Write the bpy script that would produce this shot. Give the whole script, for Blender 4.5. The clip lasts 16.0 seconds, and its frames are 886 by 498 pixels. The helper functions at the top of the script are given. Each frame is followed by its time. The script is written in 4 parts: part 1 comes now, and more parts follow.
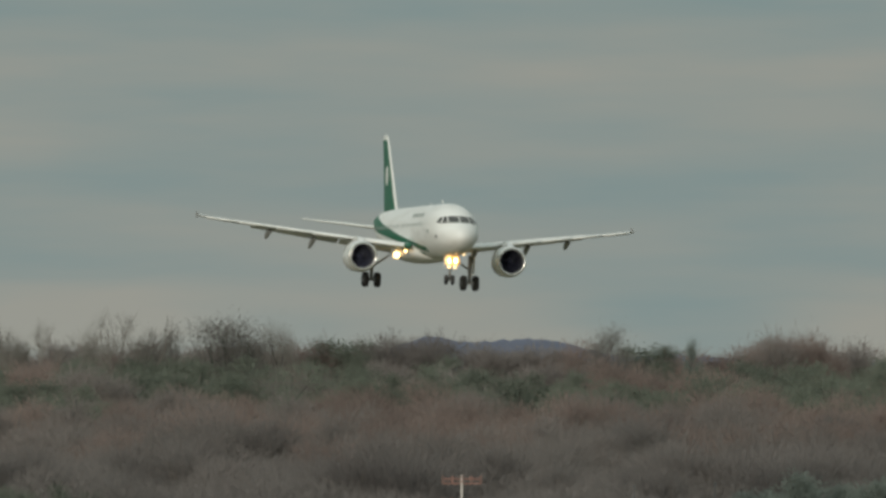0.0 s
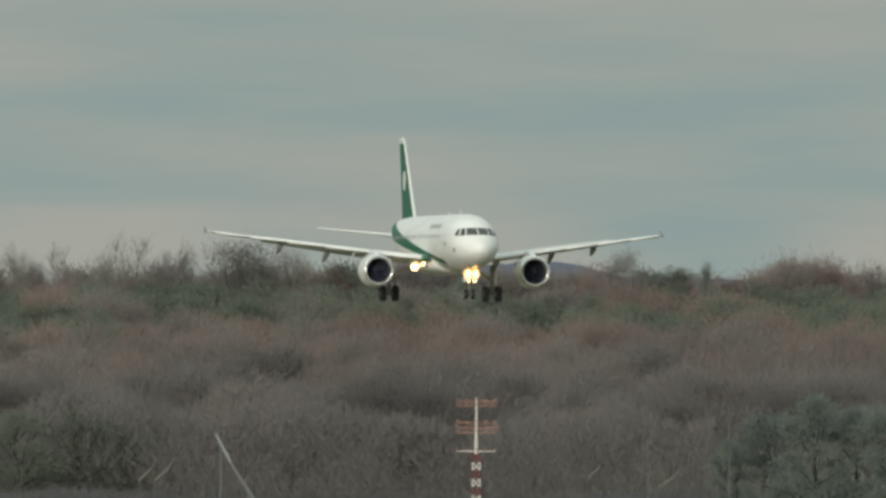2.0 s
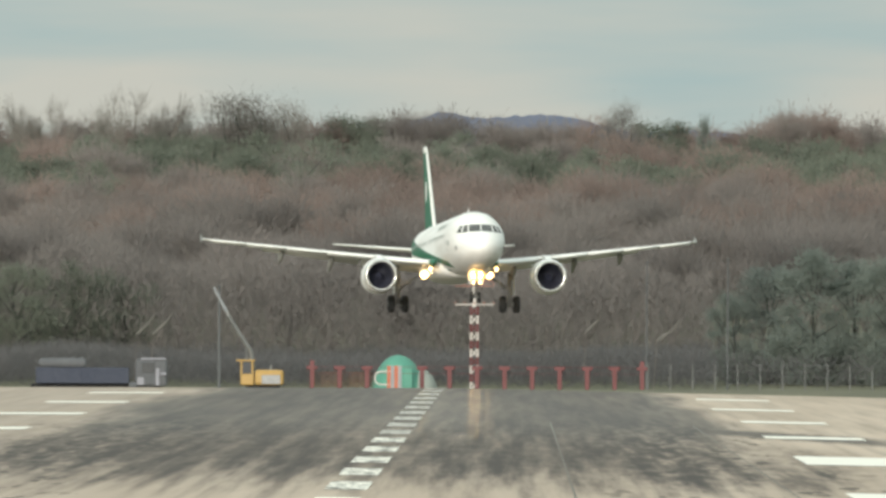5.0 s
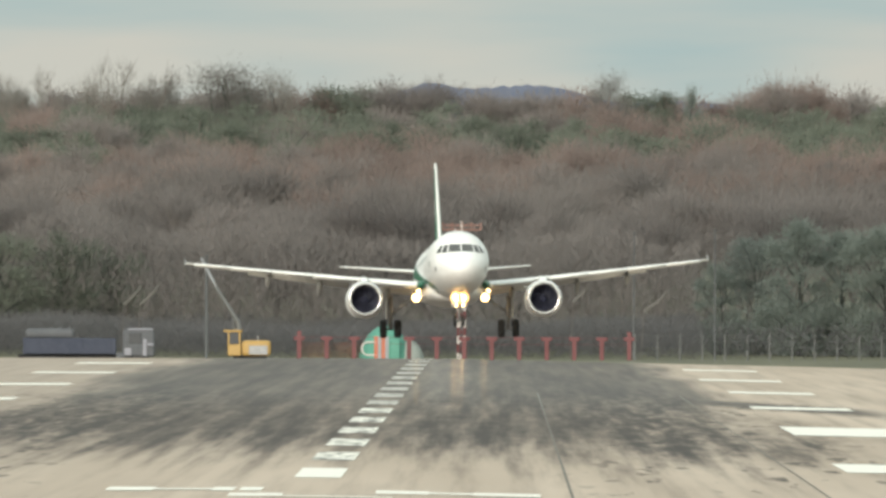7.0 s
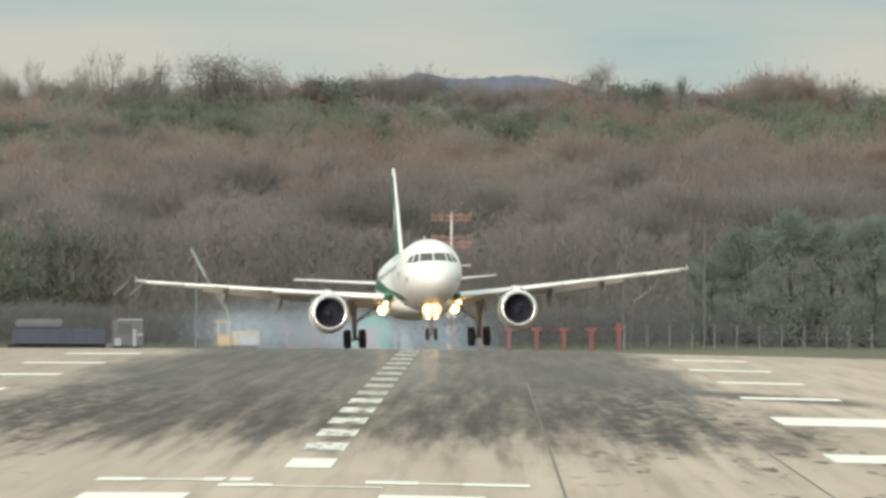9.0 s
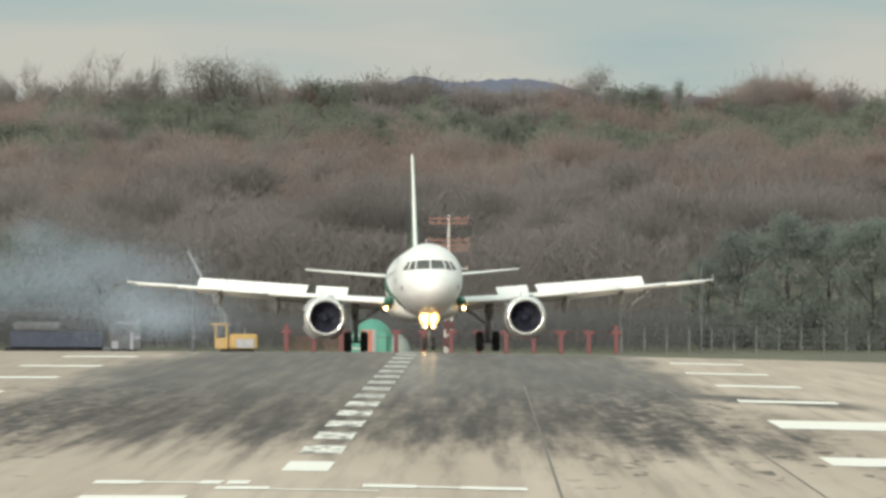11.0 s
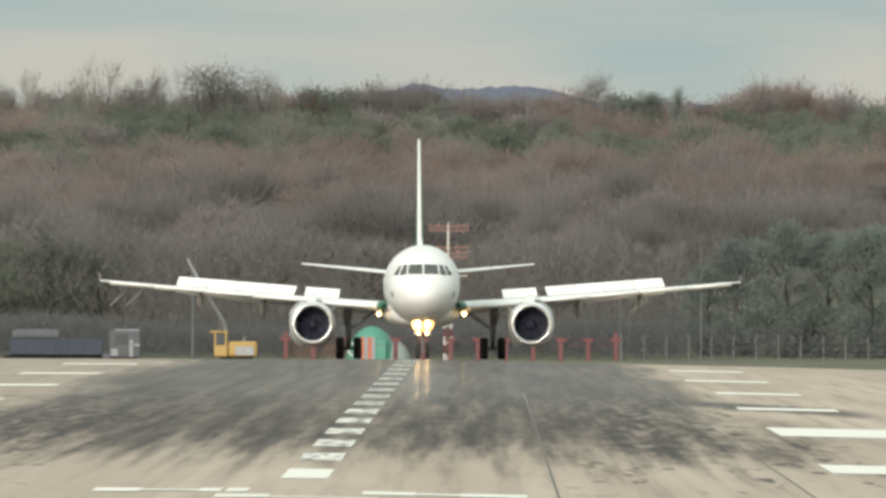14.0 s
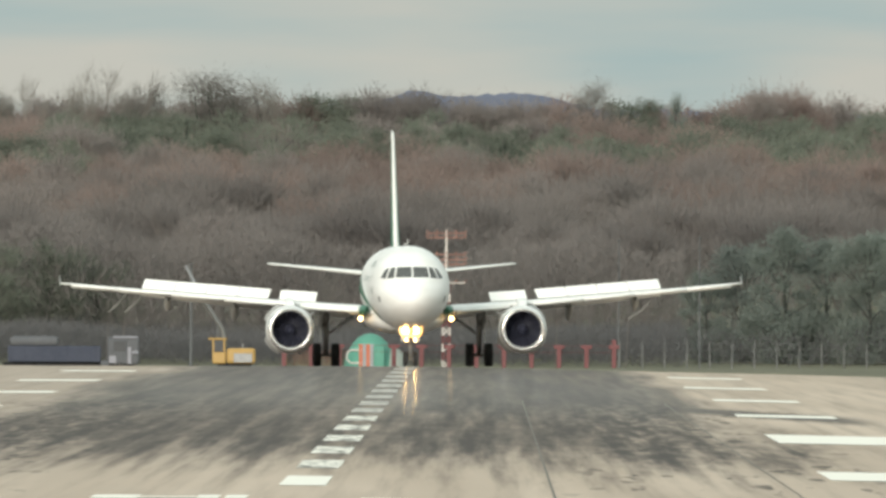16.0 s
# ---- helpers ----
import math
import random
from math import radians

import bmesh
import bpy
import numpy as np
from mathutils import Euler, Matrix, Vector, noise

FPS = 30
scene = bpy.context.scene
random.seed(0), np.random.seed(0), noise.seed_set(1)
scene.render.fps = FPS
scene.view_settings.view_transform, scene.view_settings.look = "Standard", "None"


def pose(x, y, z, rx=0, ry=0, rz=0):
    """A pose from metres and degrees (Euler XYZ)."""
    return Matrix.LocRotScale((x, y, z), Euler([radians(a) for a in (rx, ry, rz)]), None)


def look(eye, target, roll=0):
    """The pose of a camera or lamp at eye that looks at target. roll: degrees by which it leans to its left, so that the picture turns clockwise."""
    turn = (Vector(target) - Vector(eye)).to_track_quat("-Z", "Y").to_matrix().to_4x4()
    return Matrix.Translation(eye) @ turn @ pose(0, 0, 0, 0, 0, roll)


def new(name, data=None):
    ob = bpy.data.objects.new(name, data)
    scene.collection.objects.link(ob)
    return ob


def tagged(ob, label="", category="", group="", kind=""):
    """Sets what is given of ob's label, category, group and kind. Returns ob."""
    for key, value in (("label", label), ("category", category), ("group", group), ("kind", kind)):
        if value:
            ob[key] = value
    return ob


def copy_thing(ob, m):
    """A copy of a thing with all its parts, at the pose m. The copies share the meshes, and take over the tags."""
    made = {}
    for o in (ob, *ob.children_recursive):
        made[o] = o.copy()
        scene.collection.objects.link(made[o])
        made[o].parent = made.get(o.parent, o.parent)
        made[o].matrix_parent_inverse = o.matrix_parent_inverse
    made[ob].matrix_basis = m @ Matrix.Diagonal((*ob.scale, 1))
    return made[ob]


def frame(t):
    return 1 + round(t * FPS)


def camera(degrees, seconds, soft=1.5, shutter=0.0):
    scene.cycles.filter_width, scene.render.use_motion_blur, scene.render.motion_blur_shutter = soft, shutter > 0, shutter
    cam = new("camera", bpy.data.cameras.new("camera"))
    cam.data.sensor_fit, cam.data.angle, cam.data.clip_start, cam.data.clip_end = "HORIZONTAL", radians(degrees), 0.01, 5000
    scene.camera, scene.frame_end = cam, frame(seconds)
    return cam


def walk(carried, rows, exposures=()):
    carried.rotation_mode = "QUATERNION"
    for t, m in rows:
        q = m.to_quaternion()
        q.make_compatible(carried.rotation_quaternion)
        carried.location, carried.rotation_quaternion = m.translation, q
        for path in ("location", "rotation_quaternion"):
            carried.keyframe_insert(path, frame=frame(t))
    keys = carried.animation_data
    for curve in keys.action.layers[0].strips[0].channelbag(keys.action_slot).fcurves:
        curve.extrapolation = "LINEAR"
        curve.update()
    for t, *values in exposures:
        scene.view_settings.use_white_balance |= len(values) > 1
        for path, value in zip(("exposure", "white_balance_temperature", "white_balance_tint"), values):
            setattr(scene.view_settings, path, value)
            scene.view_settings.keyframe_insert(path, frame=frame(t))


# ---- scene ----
# ---- camera: stands still behind the runway's end and only turns ----
EYE = 3.92
cam = camera(1.3489, 16.0, soft=3.1)
TURNS = ((0, 0.0817, 0.4215), (0.5, 0.0852, 0.3953), (1, 0.0964, 0.3751), (1.5, 0.1024, 0.3441), (2, 0.1041, 0.3033),
         (2.5, 0.1032, 0.2594), (3, 0.1067, 0.2129), (3.5, 0.1118, 0.1647), (4, 0.1041, 0.1265), (4.5, 0.1037, 0.1011),
         (7, 0.0817, 0.0353), (7.5, 0.0791, 0.0353), (8, 0.0748, 0.0327), (8.5, 0.0731, 0.0262), (9, 0.0662, 0.0206),
         (11.5, 0.0619, 0.0271), (12, 0.0641, 0.0301), (12.5, 0.0632, 0.0353), (13, 0.0602, 0.0340), (13.5, 0.0607, 0.0344),
         (14, 0.0611, 0.0366), (14.5, 0.0589, 0.0387), (15, 0.0602, 0.0439), (15.5, 0.0611, 0.0465), (16, 0.0585, 0.0473))
walk(cam, [(t, pose(0, 0, EYE, 90 + p, -0.2, w)) for t, w, p in TURNS],
     exposures=[(0, -0.83, 6450, 8), (1.5, -0.64, 6420, 7), (3, -0.34, 6420, 7), (4, -0.03, 6440, 8), (5, 0.05, 6470, 9), (7, 0.09, 6500, 10),
                (9, 0.11, 6520, 10), (11.5, 0, 6500, 10), (16, 0, 6500, 10)])

# ---- world: overcast sky, brighter overhead, and a veiled sun ----
SUN_UP, SUN_TURN = 11, 197
world = bpy.data.worlds.new("overcast_sky")
scene.world = world
world.use_nodes = True
wt = world.node_tree
wt.nodes.clear()


def wnode(kind):
    return wt.nodes.new(kind)


sky = wnode("ShaderNodeTexSky")
sky.sky_type, sky.sun_disc, sky.sun_elevation, sky.sun_rotation = "NISHITA", False, radians(SUN_UP), radians(SUN_TURN)
sky.dust_density, sky.air_density = 3.0, 1.0
coord = wnode("ShaderNodeTexCoord")
stretch = wnode("ShaderNodeMapping")
stretch.inputs["Scale"].default_value = (85, 85, 620)
wt.links.new(coord.outputs["Generated"], stretch.inputs["Vector"])
puffs = wnode("ShaderNodeTexNoise")
puffs.inputs["Scale"].default_value, puffs.inputs["Detail"].default_value, puffs.inputs["Roughness"].default_value = 1.0, 4.0, 0.45
wt.links.new(stretch.outputs[0], puffs.inputs["Vector"])
tone = wnode("ShaderNodeValToRGB")
tone.color_ramp.elements[0].position, tone.color_ramp.elements[0].color = 0.30, (0.445, 0.568, 0.562, 1)
tone.color_ramp.elements[1].position, tone.color_ramp.elements[1].color = 0.76, (0.65, 0.646, 0.573, 1)
split = wnode("ShaderNodeSeparateXYZ")
wt.links.new(coord.outputs["Generated"], split.inputs[0])
# a paler cloud bank low on the horizon all round
bank = wnode("ShaderNodeMapRange")
wt.links.new(split.outputs["Z"], bank.inputs["Value"])
bank.interpolation_type = "SMOOTHSTEP"
for key, v in (("From Min", 0.0052), ("From Max", 0.0070), ("To Min", 0.30), ("To Max", 0.0)):
    bank.inputs[key].default_value = v


def wmath(op, a, b):
    n = wnode("ShaderNodeMath")
    n.operation = op
    for i, v in enumerate((a, b)):
        if isinstance(v, (int, float)):
            n.inputs[i].default_value = v
        else:
            wt.links.new(v, n.inputs[i])
    return n.outputs[0]


# the bank swells and thins round the horizon
swell = wmath("MULTIPLY_ADD", wmath("COSINE", wmath("MULTIPLY", split.outputs["X"], 571.0), 0.0), 0.5)
swell.node.inputs[2].default_value = 0.45
pale = wnode("ShaderNodeMath")
pale.operation = "ADD"
wt.links.new(puffs.outputs["Fac"], pale.inputs[0])
wt.links.new(wmath("MULTIPLY", bank.outputs[0], swell), pale.inputs[1])
wt.links.new(pale.outputs[0], tone.inputs["Fac"])
height = wnode("ShaderNodeMapRange")
height.inputs["From Min"].default_value, height.inputs["From Max"].default_value = 0.02, 1.0
height.inputs["To Min"].default_value, height.inputs["To Max"].default_value = 1.0, 2.2
wt.links.new(split.outputs["Z"], height.inputs["Value"])
clouds, clear = wnode("ShaderNodeBackground"), wnode("ShaderNodeBackground")
wt.links.new(tone.outputs[0], clouds.inputs["Color"])
wt.links.new(height.outputs[0], clouds.inputs["Strength"])
wt.links.new(sky.outputs[0], clear.inputs["Color"])
clear.inputs["Strength"].default_value = 0.06
veil = wnode("ShaderNodeMixShader")
veil.inputs[0].default_value = 0.85
wt.links.new(clear.outputs[0], veil.inputs[1])
wt.links.new(clouds.outputs[0], veil.inputs[2])
wt.links.new(veil.outputs[0], wnode("ShaderNodeOutputWorld").inputs["Surface"])

sun = new("sun", bpy.data.lights.new("sun", "SUN"))
sun.data.energy, sun.data.angle, sun.data.color = 3.1, radians(12), (1.0, 0.93, 0.82)
# the sun stands behind the camera, a little to its left
sun.matrix_world = look((-292, -956, 1000 * math.tan(radians(SUN_UP))), (0, 0, 0))


# ---- materials ----
def surface(name, low, high, scale=(1, 1, 1), rough=0.6, metal=0.0, bump=0.0, fine=6.0, glow=None, power=0.0, coat=0.0, island=False):
    """A principled material with variation at two scales between two colours."""
    m = bpy.data.materials.new(name)
    m.use_nodes = True
    t, b = m.node_tree, m.node_tree.nodes["Principled BSDF"]
    tc, mp = t.nodes.new("ShaderNodeTexCoord"), t.nodes.new("ShaderNodeMapping")
    mp.inputs["Scale"].default_value = scale
    t.links.new(tc.outputs["Object"], mp.inputs["Vector"])
    big, small = t.nodes.new("ShaderNodeTexNoise"), t.nodes.new("ShaderNodeTexNoise")
    big.inputs["Scale"].default_value, big.inputs["Detail"].default_value = 1.0, 3.0
    small.inputs["Scale"].default_value, small.inputs["Detail"].default_value = fine, 4.0
    add = t.nodes.new("ShaderNodeMath")
    add.operation, add.inputs[1].default_value = "MULTIPLY_ADD", 0.45
    half = t.nodes.new("ShaderNodeMath")
    half.operation, half.inputs[1].default_value = "MULTIPLY", 0.55
    for n in (big, small):
        t.links.new(mp.outputs[0], n.inputs["Vector"])
    t.links.new(big.outputs["Fac"], half.inputs[0])
    t.links.new(small.outputs["Fac"], add.inputs[0])
    t.links.new(half.outputs[0], add.inputs[2])
    value = add.outputs[0]
    if island:
        geo, info = t.nodes.new("ShaderNodeNewGeometry"), t.nodes.new("ShaderNodeObjectInfo")
        mean = t.nodes.new("ShaderNodeMath")
        mean.operation, mean.inputs[1].default_value = "MULTIPLY_ADD", 0.2
        lift = t.nodes.new("ShaderNodeMath")
        lift.operation, lift.inputs[1].default_value = "MULTIPLY", 0.8
        t.links.new(info.outputs["Random"], lift.inputs[0])
        t.links.new(geo.outputs["Random Per Island"], mean.inputs[0])
        t.links.new(lift.outputs[0], mean.inputs[2])
        value = mean.outputs[0]
    ramp = t.nodes.new("ShaderNodeValToRGB")
    lo, hi = (0.3, 0.7) if not island else (0.1, 0.9)
    ramp.color_ramp.elements[0].position, ramp.color_ramp.elements[0].color = lo, (*low, 1)
    ramp.color_ramp.elements[1].position, ramp.color_ramp.elements[1].color = hi, (*high, 1)
    t.links.new(value, ramp.inputs["Fac"])
    t.links.new(ramp.outputs[0], b.inputs["Base Color"])
    b.inputs["Roughness"].default_value, b.inputs["Metallic"].default_value = rough, metal
    b.inputs["Coat Weight"].default_value, b.inputs["Coat Roughness"].default_value = coat, 0.3
    if bump:
        bp = t.nodes.new("ShaderNodeBump")
        bp.inputs["Strength"].default_value, bp.inputs["Distance"].default_value = bump, 0.02
        t.links.new(small.outputs["Fac"], bp.inputs["Height"])
        t.links.new(bp.outputs[0], b.inputs["Normal"])
    if island:
        thin, both = t.nodes.new("ShaderNodeBsdfTranslucent"), t.nodes.new("ShaderNodeMixShader")
        both.inputs[0].default_value = 0.5
        t.links.new(ramp.outputs[0], thin.inputs["Color"])
        t.links.new(b.outputs[0], both.inputs[1])
        t.links.new(thin.outputs[0], both.inputs[2])
        t.links.new(both.outputs[0], t.nodes["Material Output"].inputs["Surface"])
    if glow:
        b.inputs["Emission Color"].default_value, b.inputs["Emission Strength"].default_value = (*glow, 1), power
    return m


def mnode(t, op, a, b=None, c=None):
    n = t.nodes.new("ShaderNodeMath")
    n.operation = op
    for i, v in enumerate((a, b, c)):
        if v is None:
            continue
        if isinstance(v, (int, float)):
            n.inputs[i].default_value = v
        else:
            t.links.new(v, n.inputs[i])
    return n.outputs[0]


def smooth(t, v, lo, hi, to_lo=0.0, to_hi=1.0):
    n = t.nodes.new("ShaderNodeMapRange")
    n.interpolation_type = "SMOOTHSTEP"
    t.links.new(v, n.inputs["Value"])
    for k, x in (("From Min", lo), ("From Max", hi), ("To Min", to_lo), ("To Max", to_hi)):
        n.inputs[k].default_value = x
    return n.outputs[0]


def noise_at(t, vec, scale, detail=4.0, rough=0.55):
    mp, n = t.nodes.new("ShaderNodeMapping"), t.nodes.new("ShaderNodeTexNoise")
    mp.inputs["Scale"].default_value = scale
    t.links.new(vec, mp.inputs["Vector"])
    n.inputs["Scale"].default_value, n.inputs["Detail"].default_value, n.inputs["Roughness"].default_value = 1.0, detail, rough
    t.links.new(mp.outputs[0], n.inputs["Vector"])
    return n.outputs["Fac"]


def blend(t, fac, a, b):
    n = t.nodes.new("ShaderNodeMix")
    n.data_type = "RGBA"
    for key, v in (("Factor", fac), ("A", a), ("B", b)):
        sock = [i for i in n.inputs if i.name == key and i.enabled and (key != "Factor" or i.type == "VALUE")][0]
        if isinstance(v, tuple):
            sock.default_value = (*v, 1)
        else:
            t.links.new(v, sock)
    return [o for o in n.outputs if o.enabled][0]


XC = -3.4  # the runway's centre line


def runway_material():
    """Pale concrete with two wide lanes of tyre rubber, blotches and darker joints."""
    m = bpy.data.materials.new("runway_concrete")
    m.use_nodes = True
    t, b = m.node_tree, m.node_tree.nodes["Principled BSDF"]
    tc, sp = t.nodes.new("ShaderNodeTexCoord"), t.nodes.new("ShaderNodeSeparateXYZ")
    v = tc.outputs["Object"]
    t.links.new(v, sp.inputs[0])
    u = mnode(t, "SUBTRACT", sp.outputs["X"], XC)
    au = mnode(t, "ABSOLUTE", u)
    wide = noise_at(t, v, (0.30, 0.004, 1), 3)
    streak = noise_at(t, v, (1.7, 0.0075, 1), 5, 0.58)
    dash = noise_at(t, v, (2.6, 0.05, 1), 3, 0.6)
    blot = noise_at(t, v, (1.5, 0.045, 1), 3, 0.5)
    edge = mnode(t, "MULTIPLY_ADD", mnode(t, "SUBTRACT", wide, 0.5), 8.0, au)
    lane = mnode(t, "MULTIPLY", smooth(t, edge, 13.0, 8.0), smooth(t, mnode(t, "MULTIPLY_ADD", streak, 200.0, sp.outputs["Y"]), 770, 1050))
    near = smooth(t, sp.outputs["Y"], 1350, 1050)
    outer = mnode(t, "MULTIPLY", near, smooth(t, au, 4.5, 8.5, 0.2, 1.0))
    rub = mnode(t, "MULTIPLY_ADD", mnode(t, "SUBTRACT", streak, 0.5), mnode(t, "MULTIPLY_ADD", near, 0.5, 0.45), mnode(t, "MULTIPLY_ADD", wide, 0.5, 0.51))
    rub = mnode(t, "MULTIPLY_ADD", mnode(t, "SUBTRACT", dash, 0.5), mnode(t, "MULTIPLY_ADD", outer, 1.25, 0.15), rub)
    rub = mnode(t, "MULTIPLY", mnode(t, "MULTIPLY", lane, rub), smooth(t, au, 0.2, 2.2, 0.85, 1.0))
    # a long scuff that leaves the lane on one side
    bow = mnode(t, "ABSOLUTE", mnode(t, "SUBTRACT", sp.outputs["Y"], mnode(t, "MULTIPLY_ADD", u, -14.0, 1335.0)))
    scuff = mnode(t, "MULTIPLY", smooth(t, mnode(t, "MULTIPLY_ADD", dash, 40.0, bow), 80.0, 30.0), mnode(t, "MULTIPLY", smooth(t, u, 5.0, 9.0), smooth(t, u, 16.0, 14.0)))
    rub = mnode(t, "MAXIMUM", rub, mnode(t, "MULTIPLY", scuff, 0.72))
    base = blend(t, smooth(t, wide, 0.3, 0.7), (0.49, 0.392, 0.312), (0.60, 0.487, 0.395))
    base = blend(t, smooth(t, streak, 0.4, 0.75, 0.0, 0.45), base, (0.22, 0.172, 0.138))
    base = blend(t, smooth(t, mnode(t, "MULTIPLY_ADD", streak, 8.0, u), 2.0, -10.0, 0.0, 0.45), base, (0.30, 0.25, 0.215))
    col = blend(t, smooth(t, rub, 0.0, 0.95, 0.0, 0.95), base, (0.046, 0.037, 0.034))
    spots = mnode(t, "MULTIPLY", smooth(t, blot, 0.60, 0.66), mnode(t, "MULTIPLY", smooth(t, au, 14.0, 10.0), smooth(t, au, 4.0, 7.0)))
    spots = mnode(t, "MULTIPLY", spots, smooth(t, sp.outputs["Y"], 1350, 1100))
    col = blend(t, mnode(t, "MULTIPLY", spots, 0.85), col, (0.06, 0.053, 0.046))
    t.links.new(col, b.inputs["Base Color"])
    t.links.new(smooth(t, rub, 0.2, 0.8, 0.78, 0.70), b.inputs["Roughness"])
    b.inputs["Coat Roughness"].default_value = 0.055
    t.links.new(mnode(t, "MULTIPLY", smooth(t, rub, 0.15, 0.6, 0.0, 0.27), smooth(t, sp.outputs["Y"], 980, 1300)), b.inputs["Coat Weight"])
    b.inputs["Specular IOR Level"].default_value = 0.15
    bp = t.nodes.new("ShaderNodeBump")
    bp.inputs["Distance"].default_value = 0.01
    bp.inputs["Strength"].default_value = 0.15
    t.links.new(noise_at(t, v, (6, 3, 1), 3), bp.inputs["Height"])
    t.links.new(bp.outputs[0], b.inputs["Normal"])
    return m


def paint_material(name, wear, tint=(0.93, 0.885, 0.80)):
    """White runway paint, worn off in streaks."""
    m = bpy.data.materials.new(name)
    m.use_nodes = True
    t, b = m.node_tree, m.node_tree.nodes["Principled BSDF"]
    tc = t.nodes.new("ShaderNodeTexCoord")
    n = noise_at(t, tc.outputs["Object"], (2.6, 0.16, 1), 5, 0.65)
    col = blend(t, smooth(t, n, 0.62 - wear, 0.74 - wear), tint, (0.25, 0.235, 0.21))
    t.links.new(col, b.inputs["Base Color"])
    b.inputs["Roughness"].default_value, b.inputs["Specular IOR Level"].default_value = 0.7, 0.15
    return m


def livery_material():
    """White gloss paint with a green swoosh that rises from the belly to the tail."""
    m = bpy.data.materials.new("livery_paint")
    m.use_nodes = True
    t, b = m.node_tree, m.node_tree.nodes["Principled BSDF"]
    tc, sp = t.nodes.new("ShaderNodeTexCoord"), t.nodes.new("ShaderNodeSeparateXYZ")
    t.links.new(tc.outputs["Object"], sp.inputs[0])
    y, z = sp.outputs["Y"], sp.outputs["Z"]
    # the swoosh's middle rises from the belly to the tail and grows wider
    k = smooth(t, y, -10.5, 19.0)
    mid = mnode(t, "MULTIPLY_ADD", y, 0.105, 3.55)
    off = mnode(t, "SUBTRACT", z, mid)
    width = mnode(t, "MULTIPLY_ADD", k, 0.30, 0.22)
    inside = mnode(t, "LESS_THAN", mnode(t, "ABSOLUTE", off), width)
    inside = mnode(t, "MULTIPLY", inside, mnode(t, "GREATER_THAN", y, -10.5))
    thin = mnode(t, "LESS_THAN", mnode(t, "ABSOLUTE", mnode(t, "ADD", off, mnode(t, "MULTIPLY_ADD", k, 1.0, 0.5))), 0.07)
    thin = mnode(t, "MULTIPLY", thin, mnode(t, "GREATER_THAN", y, -8.0))
    green = mnode(t, "MAXIMUM", inside, thin)
    dirt = noise_at(t, tc.outputs["Object"], (0.7, 0.25, 1.4), 5)
    white = blend(t, smooth(t, dirt, 0.35, 0.75), (0.88, 0.88, 0.86), (0.78, 0.77, 0.74))
    t.links.new(blend(t, green, white, (0.02, 0.15, 0.085)), b.inputs["Base Color"])
    b.inputs["Roughness"].default_value, b.inputs["Coat Weight"].default_value, b.inputs["Coat Roughness"].default_value = 0.5, 0.06, 0.3
    b.inputs["Specular IOR Level"].default_value = 0.25
    return m


def fin_material():
    """Green fin with a white leading edge and a white emblem."""
    m = bpy.data.materials.new("fin_paint")
    m.use_nodes = True
    t, b = m.node_tree, m.node_tree.nodes["Principled BSDF"]
    tc, sp = t.nodes.new("ShaderNodeTexCoord"), t.nodes.new("ShaderNodeSeparateXYZ")
    t.links.new(tc.outputs["Object"], sp.inputs[0])
    y, z = sp.outputs["Y"], sp.outputs["Z"]
    edge = mnode(t, "SUBTRACT", y, mnode(t, "MULTIPLY_ADD", mnode(t, "SUBTRACT", z, 5.9), 0.86, 11.2))
    green = mnode(t, "GREATER_THAN", edge, 0.32)
    green = mnode(t, "MULTIPLY", green, mnode(t, "LESS_THAN", z, 11.35))
    dy, dz = mnode(t, "SUBTRACT", y, 15.6), mnode(t, "SUBTRACT", z, 8.6)
    r = mnode(t, "SQRT", mnode(t, "ADD", mnode(t, "MULTIPLY", dy, dy), mnode(t, "MULTIPLY", dz, dz)))
    green = mnode(t, "MULTIPLY", green, mnode(t, "GREATER_THAN", r, 0.75))
    n = noise_at(t, tc.outputs["Object"], (0.8, 0.8, 0.8), 4)
    g = blend(t, n, (0.018, 0.12, 0.07), (0.03, 0.17, 0.10))
    t.links.new(blend(t, green, (0.78, 0.78, 0.75), g), b.inputs["Base Color"])
    b.inputs["Roughness"].default_value, b.inputs["Coat Weight"].default_value, b.inputs["Coat Roughness"].default_value = 0.5, 0.06, 0.3
    b.inputs["Specular IOR Level"].default_value = 0.25
    return m


